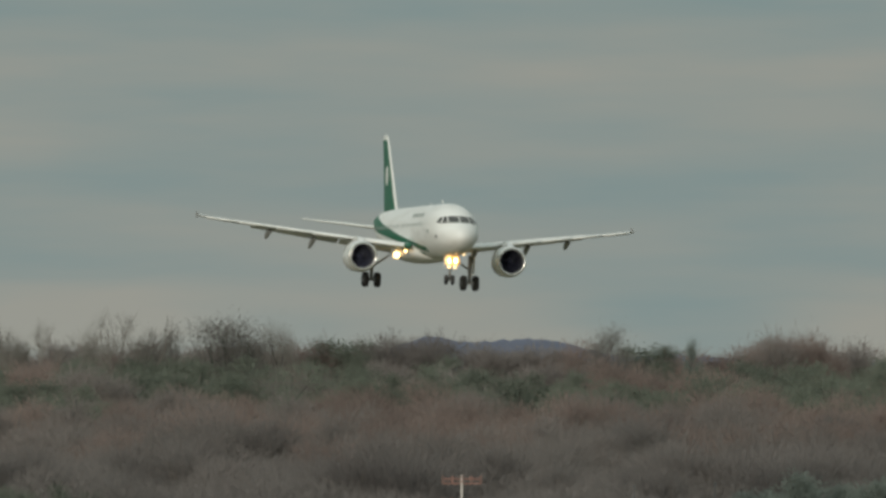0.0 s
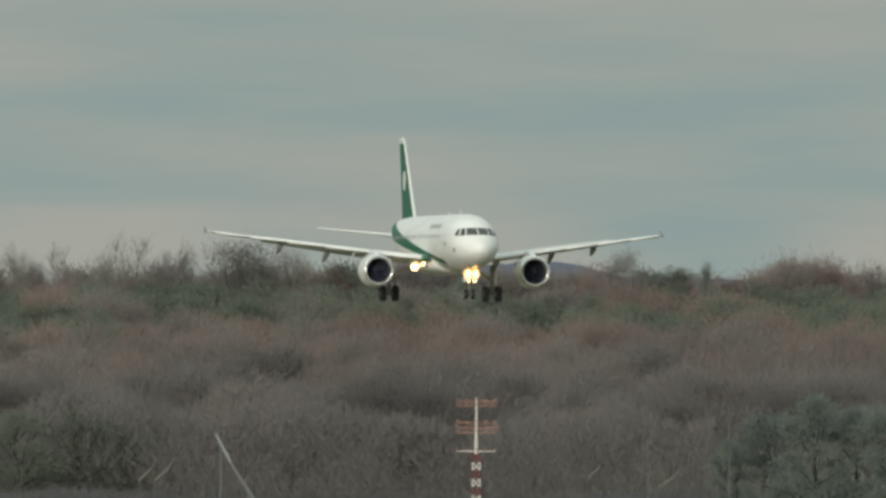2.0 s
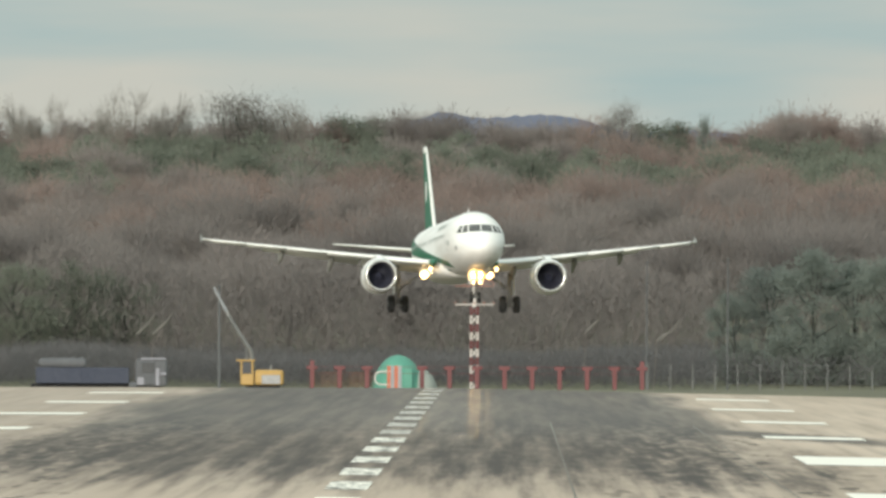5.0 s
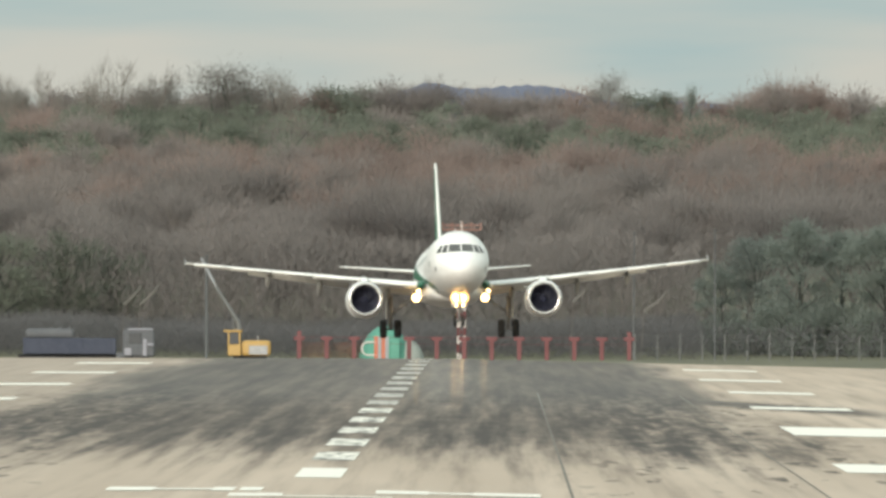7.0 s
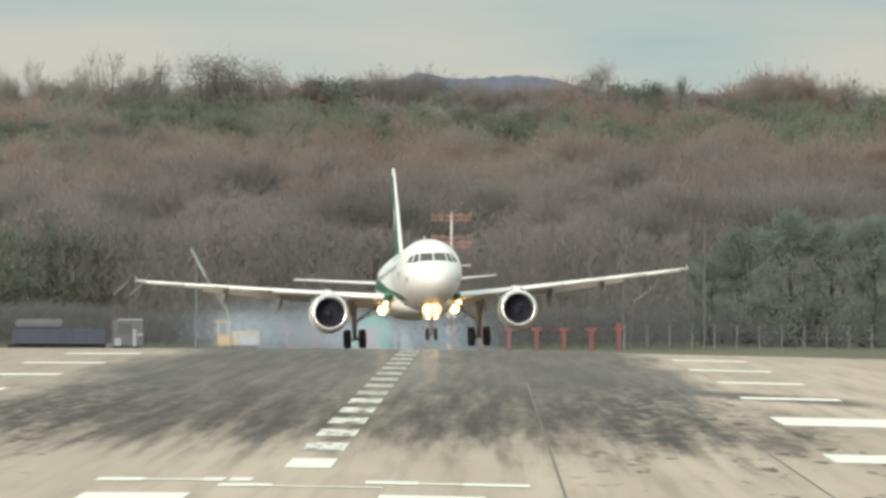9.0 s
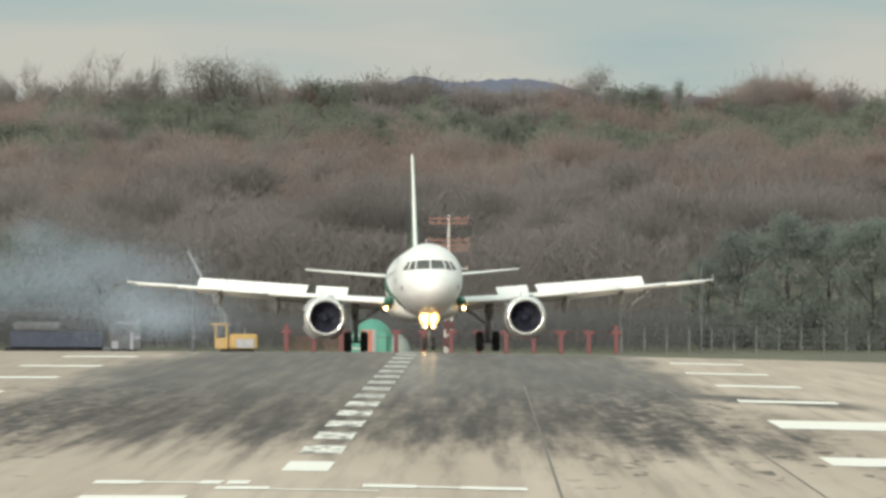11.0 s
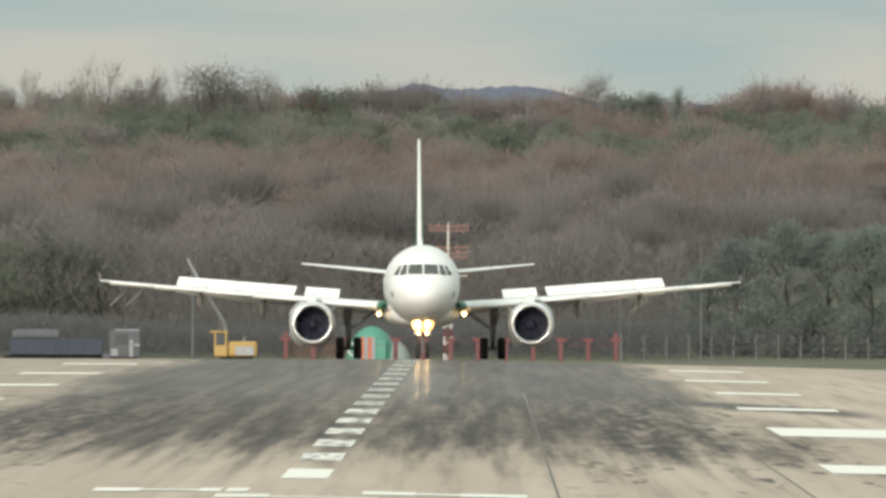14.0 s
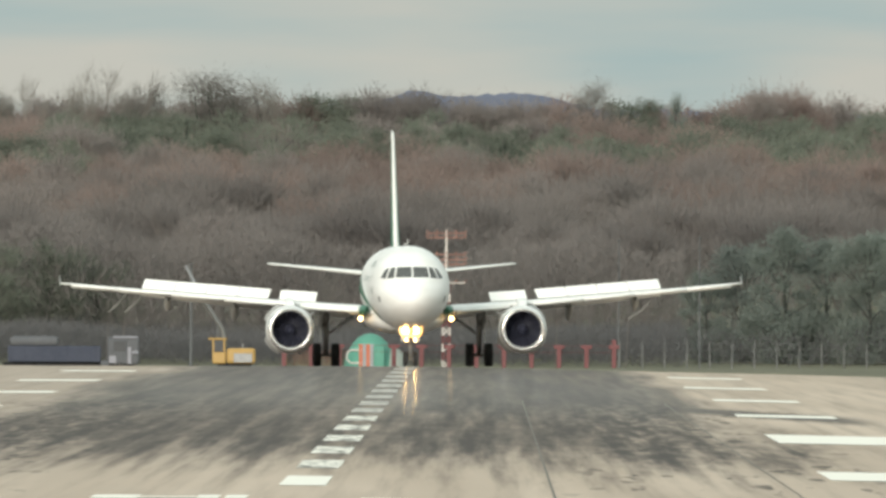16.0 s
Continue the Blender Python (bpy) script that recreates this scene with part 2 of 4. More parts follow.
M = {
    "runway": runway_material(),
    "paint": paint_material("runway_paint", -0.12),
    "worn": paint_material("worn_runway_paint", 0.16),
    "faded": paint_material("faded_runway_paint", 0.15, (0.60, 0.565, 0.52)),
    "joint": surface("joint_sealant", (0.121, 0.109, 0.093), (0.194, 0.170, 0.143), (1, 0.1, 1), 0.8),
    "grass": surface("rough_grass", (0.085, 0.085, 0.051), (0.153, 0.140, 0.085), (0.12, 0.03, 0.1), 0.9, bump=0.4),
    "livery": livery_material(),
    "fin": fin_material(),
    "white": surface("white_gloss_paint", (0.78, 0.78, 0.75), (0.87, 0.87, 0.85), (0.6, 0.6, 0.6), 0.35, coat=0.2),
    "wing": surface("wing_grey_paint", (0.76, 0.76, 0.74), (0.86, 0.86, 0.84), (0.5, 0.5, 0.5), 0.4, coat=0.1),
    "under": surface("grey_underside_paint", (0.30, 0.30, 0.29), (0.42, 0.42, 0.41), (0.8, 0.8, 0.8), 0.5),
    "green": surface("green_gloss_paint", (0.018, 0.12, 0.07), (0.03, 0.17, 0.10), (1, 1, 1), 0.35),
    "lip": surface("polished_inlet_metal", (0.70, 0.69, 0.67), (0.82, 0.81, 0.79), (2, 2, 2), 0.25, 0.85),
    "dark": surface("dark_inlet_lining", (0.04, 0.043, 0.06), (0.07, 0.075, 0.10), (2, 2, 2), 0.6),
    "blade": surface("titanium_fan_blade", (0.075, 0.083, 0.128), (0.135, 0.143, 0.210), (3, 3, 3), 0.4, 0.7),
    "metal": surface("gear_steel", (0.25, 0.25, 0.25), (0.42, 0.42, 0.41), (3, 3, 3), 0.45, 0.5),
    "tyre": surface("tyre_rubber", (0.012, 0.012, 0.012), (0.03, 0.03, 0.03), (4, 4, 4), 0.85),
    "glass": surface("cockpit_glass", (0.05, 0.05, 0.048), (0.085, 0.085, 0.08), (1.5, 1.5, 1.5), 0.08),
    "lamp": surface("landing_lamp", (0.9, 0.8, 0.6), (1, 0.9, 0.7), (1, 1, 1), 0.3, glow=(1.0, 0.62, 0.24), power=10.0),
    "lamp_nose": surface("nose_landing_lamp", (0.9, 0.8, 0.6), (1, 0.9, 0.7), (1, 1, 1), 0.3, glow=(1.0, 0.60, 0.20), power=45.0),
    "lamp_soft": surface("small_lamp", (0.9, 0.8, 0.6), (1, 0.9, 0.7), (1, 1, 1), 0.3, glow=(1.0, 0.66, 0.28), power=6.0),
    # orange emission that stands for the glare round the nose lamps
    "glare_ring": surface("lamp_glare_ring", (0.9, 0.7, 0.4), (1, 0.8, 0.5), (1, 1, 1), 0.3, glow=(1.0, 0.50, 0.12), power=2.8),
    "bark": surface("grey_brown_bark", (0.156, 0.142, 0.127), (0.252, 0.228, 0.204), (2, 2, 0.5), 0.9, bump=0.5),
    "bark_dark": surface("ivy_covered_bark", (0.036, 0.041, 0.036), (0.054, 0.059, 0.052), (2, 2, 0.5), 0.9, bump=0.5),
    # twig and leaf tones are raised to carry the distance haze over the wood
    "twig_brown": surface("brown_twigs", (0.204, 0.181, 0.172), (0.309, 0.272, 0.257), rough=0.9, island=True),
    "twig_red": surface("russet_twigs", (0.230, 0.181, 0.165), (0.335, 0.260, 0.235), rough=0.9, island=True),
    "twig_grey": surface("grey_twigs", (0.182, 0.170, 0.157), (0.285, 0.266, 0.243), rough=0.9, island=True),
    "twig_dim": surface("dim_scrub_twigs", (0.186, 0.169, 0.163), (0.267, 0.239, 0.227), rough=0.9, island=True),
    # the scrub twigs in a darker tone, for the foot of the wood
    "scrub_low": surface("darker_scrub_twigs", (0.120, 0.118, 0.122), (0.172, 0.167, 0.170), rough=0.9, island=True),
    "leaf_olive": surface("olive_foliage", (0.140, 0.155, 0.125), (0.215, 0.235, 0.189), rough=0.8, island=True),
    "leaf_dark": surface("dark_evergreen_foliage", (0.179, 0.206, 0.193), (0.236, 0.268, 0.239), rough=0.8, island=True),
    # distance haze is put into the hill's base colour as blue-grey
    "hill": surface("hazed_far_hill", (0.105, 0.122, 0.175), (0.145, 0.16, 0.22), (0.05, 0.05, 0.2), 0.95),
    # mast, post and machine colours are dulled to carry the distance haze
    "red": surface("red_signal_paint", (0.121, 0.033, 0.036), (0.156, 0.045, 0.048), (2, 2, 2), 0.6),
    "mast_white": surface("white_mast_paint", (0.50, 0.46, 0.43), (0.60, 0.57, 0.54), (2, 2, 2), 0.6),
    "orange": surface("orange_panel", (0.408, 0.111, 0.060), (0.476, 0.153, 0.085), (2, 2, 2), 0.6),
    "yellow": surface("yellow_machine_paint", (0.360, 0.225, 0.063), (0.450, 0.288, 0.090), (1, 1, 1), 0.5),
    "steel": surface("galvanised_steel", (0.137, 0.140, 0.140), (0.194, 0.198, 0.194), (1, 1, 3), 0.5, 0.3),
    "tent": surface("green_tent_cloth", (0.07, 0.24, 0.18), (0.11, 0.31, 0.24), (0.8, 0.8, 0.8), 0.7),
    "tent_grey": surface("grey_tent_cloth", (0.20, 0.23, 0.21), (0.30, 0.33, 0.30), (0.8, 0.8, 0.8), 0.7),
    "cover": surface("dull_grey_cover", (0.085, 0.09, 0.10), (0.13, 0.135, 0.145), (0.8, 0.8, 0.8), 0.85),
    "blue": surface("blue_grey_tarpaulin", (0.040, 0.048, 0.075), (0.065, 0.073, 0.10), (0.6, 0.6, 0.6), 0.85),
    "pale": surface("pale_grey_paint", (0.21, 0.225, 0.24), (0.29, 0.30, 0.315), (1, 1, 1), 0.5),
    "birch": surface("pale_dead_wood", (0.19, 0.185, 0.175), (0.25, 0.24, 0.225), (3, 3, 1), 0.8),
    "post": surface("weathered_grey_post", (0.088, 0.095, 0.099), (0.116, 0.123, 0.127), (1, 1, 2), 0.7),
    # crossbar colour, toned down for haze
    "bar": surface("dull_orange_red_paint", (0.27, 0.13, 0.10), (0.34, 0.17, 0.13), (2, 2, 2), 0.6),
    "net": surface("orange_netting", (0.180, 0.090, 0.045), (0.240, 0.120, 0.060), (1, 1, 1), 0.8),
    "screen": surface("dark_windscreen", (0.03, 0.033, 0.04), (0.05, 0.055, 0.06), (1, 1, 1), 0.3),
    "cabpaint": surface("pale_lilac_cab_paint", (0.20, 0.205, 0.24), (0.27, 0.275, 0.31), (1, 1, 1), 0.5),
    "title": surface("grey_green_lettering", (0.42, 0.46, 0.43), (0.50, 0.54, 0.51), (1, 1, 1), 0.5),
}


def smoke_material():
    m = bpy.data.materials.new("tyre_smoke")
    m.use_nodes = True
    t = m.node_tree
    t.nodes.clear()
    d, back, soft_, out = (t.nodes.new("ShaderNode" + k) for k in ("BsdfDiffuse", "BsdfTranslucent", "MixShader", "OutputMaterial"))
    tc = t.nodes.new("ShaderNodeTexCoord")
    col = blend(t, noise_at(t, tc.outputs["Object"], (0.9, 0.9, 0.9), 3), (0.50, 0.60, 0.72), (0.62, 0.72, 0.84))
    for n in (d, back):
        t.links.new(col, n.inputs["Color"])
    t.links.new(d.outputs[0], soft_.inputs[1])
    t.links.new(back.outputs[0], soft_.inputs[2])
    clear, thin = t.nodes.new("ShaderNodeBsdfTransparent"), t.nodes.new("ShaderNodeMixShader")
    thin.inputs[0].default_value = 0.55
    t.links.new(clear.outputs[0], thin.inputs[1])
    t.links.new(soft_.outputs[0], thin.inputs[2])
    t.links.new(thin.outputs[0], out.inputs[0])
    return m


M["smoke"] = smoke_material()


# ---- mesh helpers ----
def mesh_of(name, verts, faces, material, shade=False):
    me = bpy.data.meshes.new(name)
    me.from_pydata([tuple(v) for v in verts], [], [tuple(f) for f in faces])
    me.materials.append(material)
    if shade:
        me.polygons.foreach_set("use_smooth", [True] * len(me.polygons))
    me.update()
    return me


def piece(name, verts, faces, material, parent=None, label="", shade=False, at=None):
    ob = new(name, mesh_of(name, verts, faces, material, shade))
    if parent:
        ob.parent = parent
    if at is not None:
        ob.matrix_basis = at
    if label:
        tagged(ob, label)
    return ob


def part(name, bm, material, parent=None, label="", shade=False, at=None):
    me = bpy.data.meshes.new(name)
    bm.normal_update()
    bm.to_mesh(me)
    bm.free()
    me.materials.append(material)
    if shade:
        me.polygons.foreach_set("use_smooth", [True] * len(me.polygons))
    ob = new(name, me)
    if parent:
        ob.parent = parent
    if at is not None:
        ob.matrix_basis = at
    if label:
        tagged(ob, label)
    return ob


def add_box(bm, lo, hi, bevel=0.0):
    m = Matrix.Translation([(a + b) / 2 for a, b in zip(lo, hi)]) @ Matrix.Diagonal([*[b - a for a, b in zip(lo, hi)], 1])
    got = bmesh.ops.create_cube(bm, size=1, matrix=m)
    if bevel:
        edges = list({e for v in got["verts"] for e in v.link_edges})
        bmesh.ops.bevel(bm, geom=edges, offset=bevel, segments=2, affect="EDGES", profile=0.5)
    return bm


def box(lo, hi, bevel=0.0):
    return add_box(bmesh.new(), lo, hi, bevel)


def add_tube(bm, a, b, ra, rb=None, sides=10):
    a, b = Vector(a), Vector(b)
    rb = ra if rb is None else rb
    turn = (b - a).to_track_quat("Z", "Y").to_matrix().to_4x4()
    bmesh.ops.create_cone(bm, cap_ends=True, segments=sides, radius1=ra, radius2=rb, depth=(b - a).length,
                          matrix=Matrix.Translation((a + b) / 2) @ turn)
    return bm


def tube(a, b, ra, rb=None, sides=10):
    return add_tube(bmesh.new(), a, b, ra, rb, sides)


def loft(rings, closed=True, caps=True):
    """Vertices and faces of a skin over rings of equal length."""
    n = len(rings[0])
    verts = [p for r in rings for p in r]
    faces = []
    for i in range(len(rings) - 1):
        for j in range(n if closed else n - 1):
            k = (j + 1) % n
            faces.append((i * n + j, i * n + k, (i + 1) * n + k, (i + 1) * n + j))
    if caps:
        faces.append(tuple(reversed(range(n))))
        faces.append(tuple(range((len(rings) - 1) * n, len(rings) * n)))
    return verts, faces


def spin(profile, sides, axis_at=(0, 0, 0)):
    """A body of revolution about the y axis; profile: (y, r)."""
    cx, cy, cz = axis_at
    rings = [[(cx + r * math.sin(2 * math.pi * k / sides), cy + y, cz + r * math.cos(2 * math.pi * k / sides)) for k in range(sides)] for y, r in profile]
    return loft(rings, True, False)


def empty(name, label, category, group="", kind="", at=None):
    ob = tagged(new(name), label, category, group, kind)
    if at is not None:
        ob.matrix_basis = at
    return ob


# ---- ground and runway ----
CREST, BEND = 1706.0, 1600.0
FOOT = 2 * CREST - BEND
FALL = EYE / CREST


def runway_height(y):
    """Level near the camera, then over a long crest into a steady fall."""
    if y <= BEND:
        return 0.0
    if y <= FOOT:
        return -FALL / (2 * (FOOT - BEND)) * (y - BEND) ** 2
    return EYE * (1 - y / CREST) - 0.00002 * (y - FOOT)


def surface_height(x, y):
    u = max(-26.0, min(26.0, x - XC))
    return runway_height(y) - 0.010 * abs(u) - 0.009 * u


def ground_height(x, y):
    if y < 2500:
        return surface_height(x, y) - 0.12
    base = runway_height(2500) - 0.12
    k = min(1, (y - 2500) / 450)
    z = base + (-3.7 - base) * k * k * (3 - 2 * k)
    if y > 3060:
        z += (y - 3060) * 0.0128
    return z


def sheet(xs, ys, height):
    verts = [(x, y, height(x, y)) for y in ys for x in xs]
    n = len(xs)
    return verts, [(j * n + i, j * n + i + 1, (j + 1) * n + i + 1, (j + 1) * n + i) for j in range(len(ys) - 1) for i in range(n - 1)]


def build_ground():
    xs = [-2500, -1200, -500, -200, -100, -60, -40] + [XC + 2.6 * k for k in range(-10, 11)] + [34, 60, 100, 200, 500, 1200, 2500]
    ys = [-2500, -1000, 0, 500] + list(range(600, 3100, 25)) + list(range(3100, 4975, 50)) + [4975]
    v, f = sheet(xs, ys, ground_height)
    tagged(piece("ground", v, f, M["grass"], shade=True), "rough olive-brown grass round the runway and woods", "ground", kind="structure")


def build_runway():
    xs = [XC + 22.5 * k / 9 for k in range(-9, 10)]
    ys = list(range(560, 2560, 12))
    v, f = sheet(xs, ys, surface_height)
    run = piece("runway", v, f, M["runway"], shade=True)
    mod = run.modifiers.new("slab", "SOLIDIFY")
    mod.thickness, mod.offset = 0.3, -1
    tagged(run, "pale concrete runway darkened by tyre rubber, with white markings", "runway", kind="structure")

    def mark(name, x0, x1, y0, y1, material, lift=0.012):
        n = max(2, int((y1 - y0) / 8) + 1)
        m = max(2, int((x1 - x0) / 1.0) + 2)
        gx = [XC + x0 + (x1 - x0) * i / (m - 1) for i in range(m)]
        gy = [y0 + (y1 - y0) * i / (n - 1) for i in range(n)]
        a, b = sheet(gx, gy, lambda x, y: surface_height(x, y) + lift)
        return piece(name, a, b, material, run)

    # touchdown zone bars in pairs
    for y, right in ((1605, (11.35, 14.5)), (1455, (11.22, 14.4)), (1305, (11.45, 14.4)), (1155, (11.22, 14.28))):
        for s in (-1, 1):
            lo, hi = right if s > 0 else (-14.5, -11.35)
            mark("touchdown_bar", lo, hi, y - 11, y + 11, M["paint"])
    for y0, y1, inner, w in ((958, 1012, 11.0, 6.0), (778, 814, 10.65, 6.0)):
        for s in (-1, 1):
            lo, hi = (inner, inner + w) if s > 0 else (-inner - w, -inner)
            mark("aiming_bar", lo, hi, y0, y1, M["paint"])
    # centre line
    for k in range(24):
        y = 716 + 66 * k
        mark("centre_line_stripe", -0.45, 0.45, y, y + 35, M["paint"] if k == 0 else M["worn"] if k < 6 else M["faded"])
    # threshold bars of the near end
    for k in range(6):
        for s in (-1, 1):
            lo = 1.6 + 3.25 * k
            mark("threshold_bar", *((lo, lo + 1.8) if s > 0 else (-lo - 1.8, -lo)), 602, 638, M["paint"])
    # bars for the runway designator, too flat to be read
    for x0, x1, y, d in ((-3.6, -2.75, 672, 11), (-2.75, -1.7, 675, 4), (-1.7, -1.3, 672, 11), (-1.2, -0.8, 672, 11),
                         (-1.3, -0.35, 656, 9), (-0.35, 1.6, 656, 3), (1.25, 2.2, 668, 10), (2.2, 3.0, 670, 5), (3.0, 4.2, 668, 9)):
        mark("designator_bar", x0, x1, y, y + d, M["paint"])
    # long joints between the concrete lanes
    for u in (4.77, 9.5):
        mark("lane_joint", u - 0.025, u + 0.025, 565, 1250, M["joint"], 0.006)


build_ground()
build_runway()


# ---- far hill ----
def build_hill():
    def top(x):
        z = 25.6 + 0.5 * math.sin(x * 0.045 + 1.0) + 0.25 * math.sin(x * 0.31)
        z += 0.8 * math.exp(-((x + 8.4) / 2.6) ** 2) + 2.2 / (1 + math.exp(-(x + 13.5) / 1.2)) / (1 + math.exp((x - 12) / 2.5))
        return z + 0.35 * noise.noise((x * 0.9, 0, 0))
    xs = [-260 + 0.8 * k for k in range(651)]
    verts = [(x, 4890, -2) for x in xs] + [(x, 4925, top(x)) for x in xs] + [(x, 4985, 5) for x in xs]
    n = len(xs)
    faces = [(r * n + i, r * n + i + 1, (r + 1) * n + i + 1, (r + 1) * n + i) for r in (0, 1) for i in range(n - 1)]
    tagged(piece("backdrop", verts, faces, M["hill"], shade=True), "wooded hill in the far distance, coloured blue-grey for haze", "hill", kind="structure")


build_hill()


# ---- airliner ----
NOSE = -17.7  # of the nose, from the main wheels
STATIONS = ((0.0, 0.03, 3.42, 3.36), (0.06, 0.24, 3.62, 3.17), (0.18, 0.45, 3.80, 2.99), (0.5, 0.78, 4.06, 2.74), (1.0, 1.09, 4.33, 2.48),
            (1.6, 1.35, 4.62, 2.28), (2.1, 1.52, 4.93, 2.17), (2.6, 1.66, 5.22, 2.08), (3.2, 1.78, 5.50, 2.00), (4.0, 1.88, 5.74, 1.93), (5.0, 1.95, 5.92, 1.87),
            (6.2, 1.975, 5.98, 1.84), (12, 1.975, 5.98, 1.84), (18, 1.975, 5.98, 1.84), (23, 1.975, 5.98, 1.86), (26, 1.88, 5.97, 2.20),
            (29, 1.62, 5.94, 2.85), (32, 1.22, 5.86, 3.60), (35, 0.72, 5.66, 4.35), (37, 0.34, 5.40, 4.75), (37.57, 0.16, 5.25, 4.92))


def section(s):
    """Half width, top and bottom of the fuselage, s metres behind the nose."""
    for a, b in zip(STATIONS, STATIONS[1:]):
        if s <= b[0]:
            k = (s - a[0]) / (b[0] - a[0])
            return [a[i] + (b[i] - a[i]) * k for i in (1, 2, 3)]
    return STATIONS[-1][1:]


def skin_at(x, z):
    """How far behind the nose the skin lies at x, z on the front of the fuselage."""
    lo, hi = 0.0, 7.0
    for _ in range(40):
        mid = (lo + hi) / 2
        w, t, b = section(mid)
        c, h = (t + b) / 2, (t - b) / 2
        if (x / w) ** 2 + ((z - c) / h) ** 2 > 1:
            lo = mid
        else:
            hi = mid
    return hi


def foil(chord, thick, n=9):
    """Section of a wing: (back from the leading edge, up), a closed ring."""
    def half(k):
        return 5 * thick * chord * (0.2969 * math.sqrt(k) - 0.126 * k - 0.3516 * k * k + 0.2843 * k ** 3 - 0.1015 * k ** 4)
    ks = [0.5 * (1 - math.cos(math.pi * i / n)) for i in range(n + 1)]
    return [(k * chord, half(k)) for k in ks] + [(k * chord, -0.7 * half(k) - 0.0005) for k in reversed(ks[1:-1])]


def wing_skin(stations):
    """stations: x, distance behind the nose, height, chord, thickness, nose-down turn."""
    rings = []
    for x, s, z, c, t, d in stations:
        ca, sa = math.cos(radians(d)), math.sin(radians(d))
        rings.append([(x, NOSE + s + a * ca + b * sa, z - a * sa + b * ca) for a, b in foil(c, t)])
    return loft(rings)


def mirror(stations, side):
    return [(side * x, *rest) for x, *rest in stations]


def wing_line(x):
    """Leading edge behind the nose, height and chord of the wing at x."""
    s = 11.6 + (x - 1.7) * 0.535
    z = 2.74 + (x - 2.0) * 0.093
    te = 18.3 if x < 6.4 else 18.3 + (x - 6.4) * 0.275
    return s, z, te - s


def build_fuselage(ship):
    sides = 40
    rings = []
    for i, (s, w, t, b) in enumerate(STATIONS):
        c, h = (t + b) / 2, (t - b) / 2
        rings.append([(w * math.sin(2 * math.pi * k / sides), NOSE + s, c + h * math.cos(2 * math.pi * k / sides)) for k in range(sides)])
    v, f = loft(rings)
    piece("fuselage", v, f, M["livery"], ship, "white gloss fuselage with a rising green swoosh", True)
    # belly fairing round the wing roots
    rings = []
    for s, w, lo in ((10.2, 0.4, 1.88), (11.2, 1.5, 1.74), (12.6, 1.98, 1.62), (15, 2.05, 1.58), (18, 2.0, 1.6), (20, 1.7, 1.7), (21.4, 0.5, 1.9)):
        rings.append([(w * math.sin(a), NOSE + s, 2.4 + (2.4 - lo) * math.cos(a)) for a in (2 * math.pi * k / 24 for k in range(24))])
    v, f = loft(rings)
    piece("belly_fairing", v, f, M["white"], ship, "", True)

    # windscreen panes laid on the skin
    panes = (((0.04, 4.42), (0.82, 4.42), (0.73, 4.92), (0.04, 4.94)),
             ((0.90, 4.40), (1.25, 4.35), (1.02, 4.89), (0.81, 4.92)),
             ((1.32, 4.35), (1.54, 4.40), (1.26, 4.83), (1.10, 4.89)))
    for side in (-1, 1):
        for quad in panes:
            n = 5
            verts, faces = [], []
            for i in range(n):
                for j in range(n):
                    u, w = i / (n - 1), j / (n - 1)
                    x = (1 - w) * ((1 - u) * quad[0][0] + u * quad[1][0]) + w * ((1 - u) * quad[3][0] + u * quad[2][0])
                    z = (1 - w) * ((1 - u) * quad[0][1] + u * quad[1][1]) + w * ((1 - u) * quad[3][1] + u * quad[2][1])
                    verts.append((side * x * 1.004, NOSE + skin_at(x, z) - 0.018, z + 0.006))
            for i in range(n - 1):
                for j in range(n - 1):
                    q = (i * n + j, (i + 1) * n + j, (i + 1) * n + j + 1, i * n + j + 1)
                    faces.append(q if side > 0 else q[::-1])
            piece("cockpit_window", verts, faces, M["glass"], ship, "dark cockpit window pane", True)

    # cabin windows, doors, title and small marks on the sides
    def side_panel(name, s0, s1, z0, z1, material, side, lift=0.012):
        verts, faces = [], []
        for s in (s0, s1):
            for k in range(4):
                z = z0 + (z1 - z0) * k / 3
                w, t, b = section(s)
                c, h = (t + b) / 2, (t - b) / 2
                x = w * math.sqrt(max(0, 1 - ((z - c) / h) ** 2)) + lift
                verts.append((side * x, NOSE + s, z))
        for k in range(3):
            q = (k, 4 + k, 5 + k, k + 1)
            faces.append(q if side > 0 else q[::-1])
        return piece(name, verts, faces, material, ship)

    for side in (-1, 1):
        for k in range(44):
            s = 6.9 + 0.535 * k
            if abs(s - 16.2) > 0.5:
                side_panel("cabin_window", s, s + 0.22, 4.24, 4.52, M["title"], side)
        for s in (5.0, 31.0):
            side_panel("door_outline", s, s + 0.06, 3.3, 5.1, M["under"], side)
            side_panel("door_outline", s + 0.85, s + 0.91, 3.3, 5.1, M["under"], side)
        for k in range(10):
            side_panel("title_bar", 7.8 + 0.5 * k, 8.15 + 0.5 * k, 4.95, 5.25, M["title"], side)
        side_panel("flag_mark", 4.2, 4.75, 3.62, 3.95, M["title"], side)
        side_panel("probe_plate", 2.25, 2.55, 3.22, 3.5, M["metal"], side, 0.03)
    part("antenna", box((-0.012, NOSE + 9.0, 5.9), (0.012, NOSE + 9.35, 6.33), 0.004), M["white"], ship)
    part("antenna", box((-0.012, NOSE + 14.0, 5.9), (0.012, NOSE + 14.3, 6.15), 0.004), M["white"], ship)


SPOILERS = []
WINGS = []


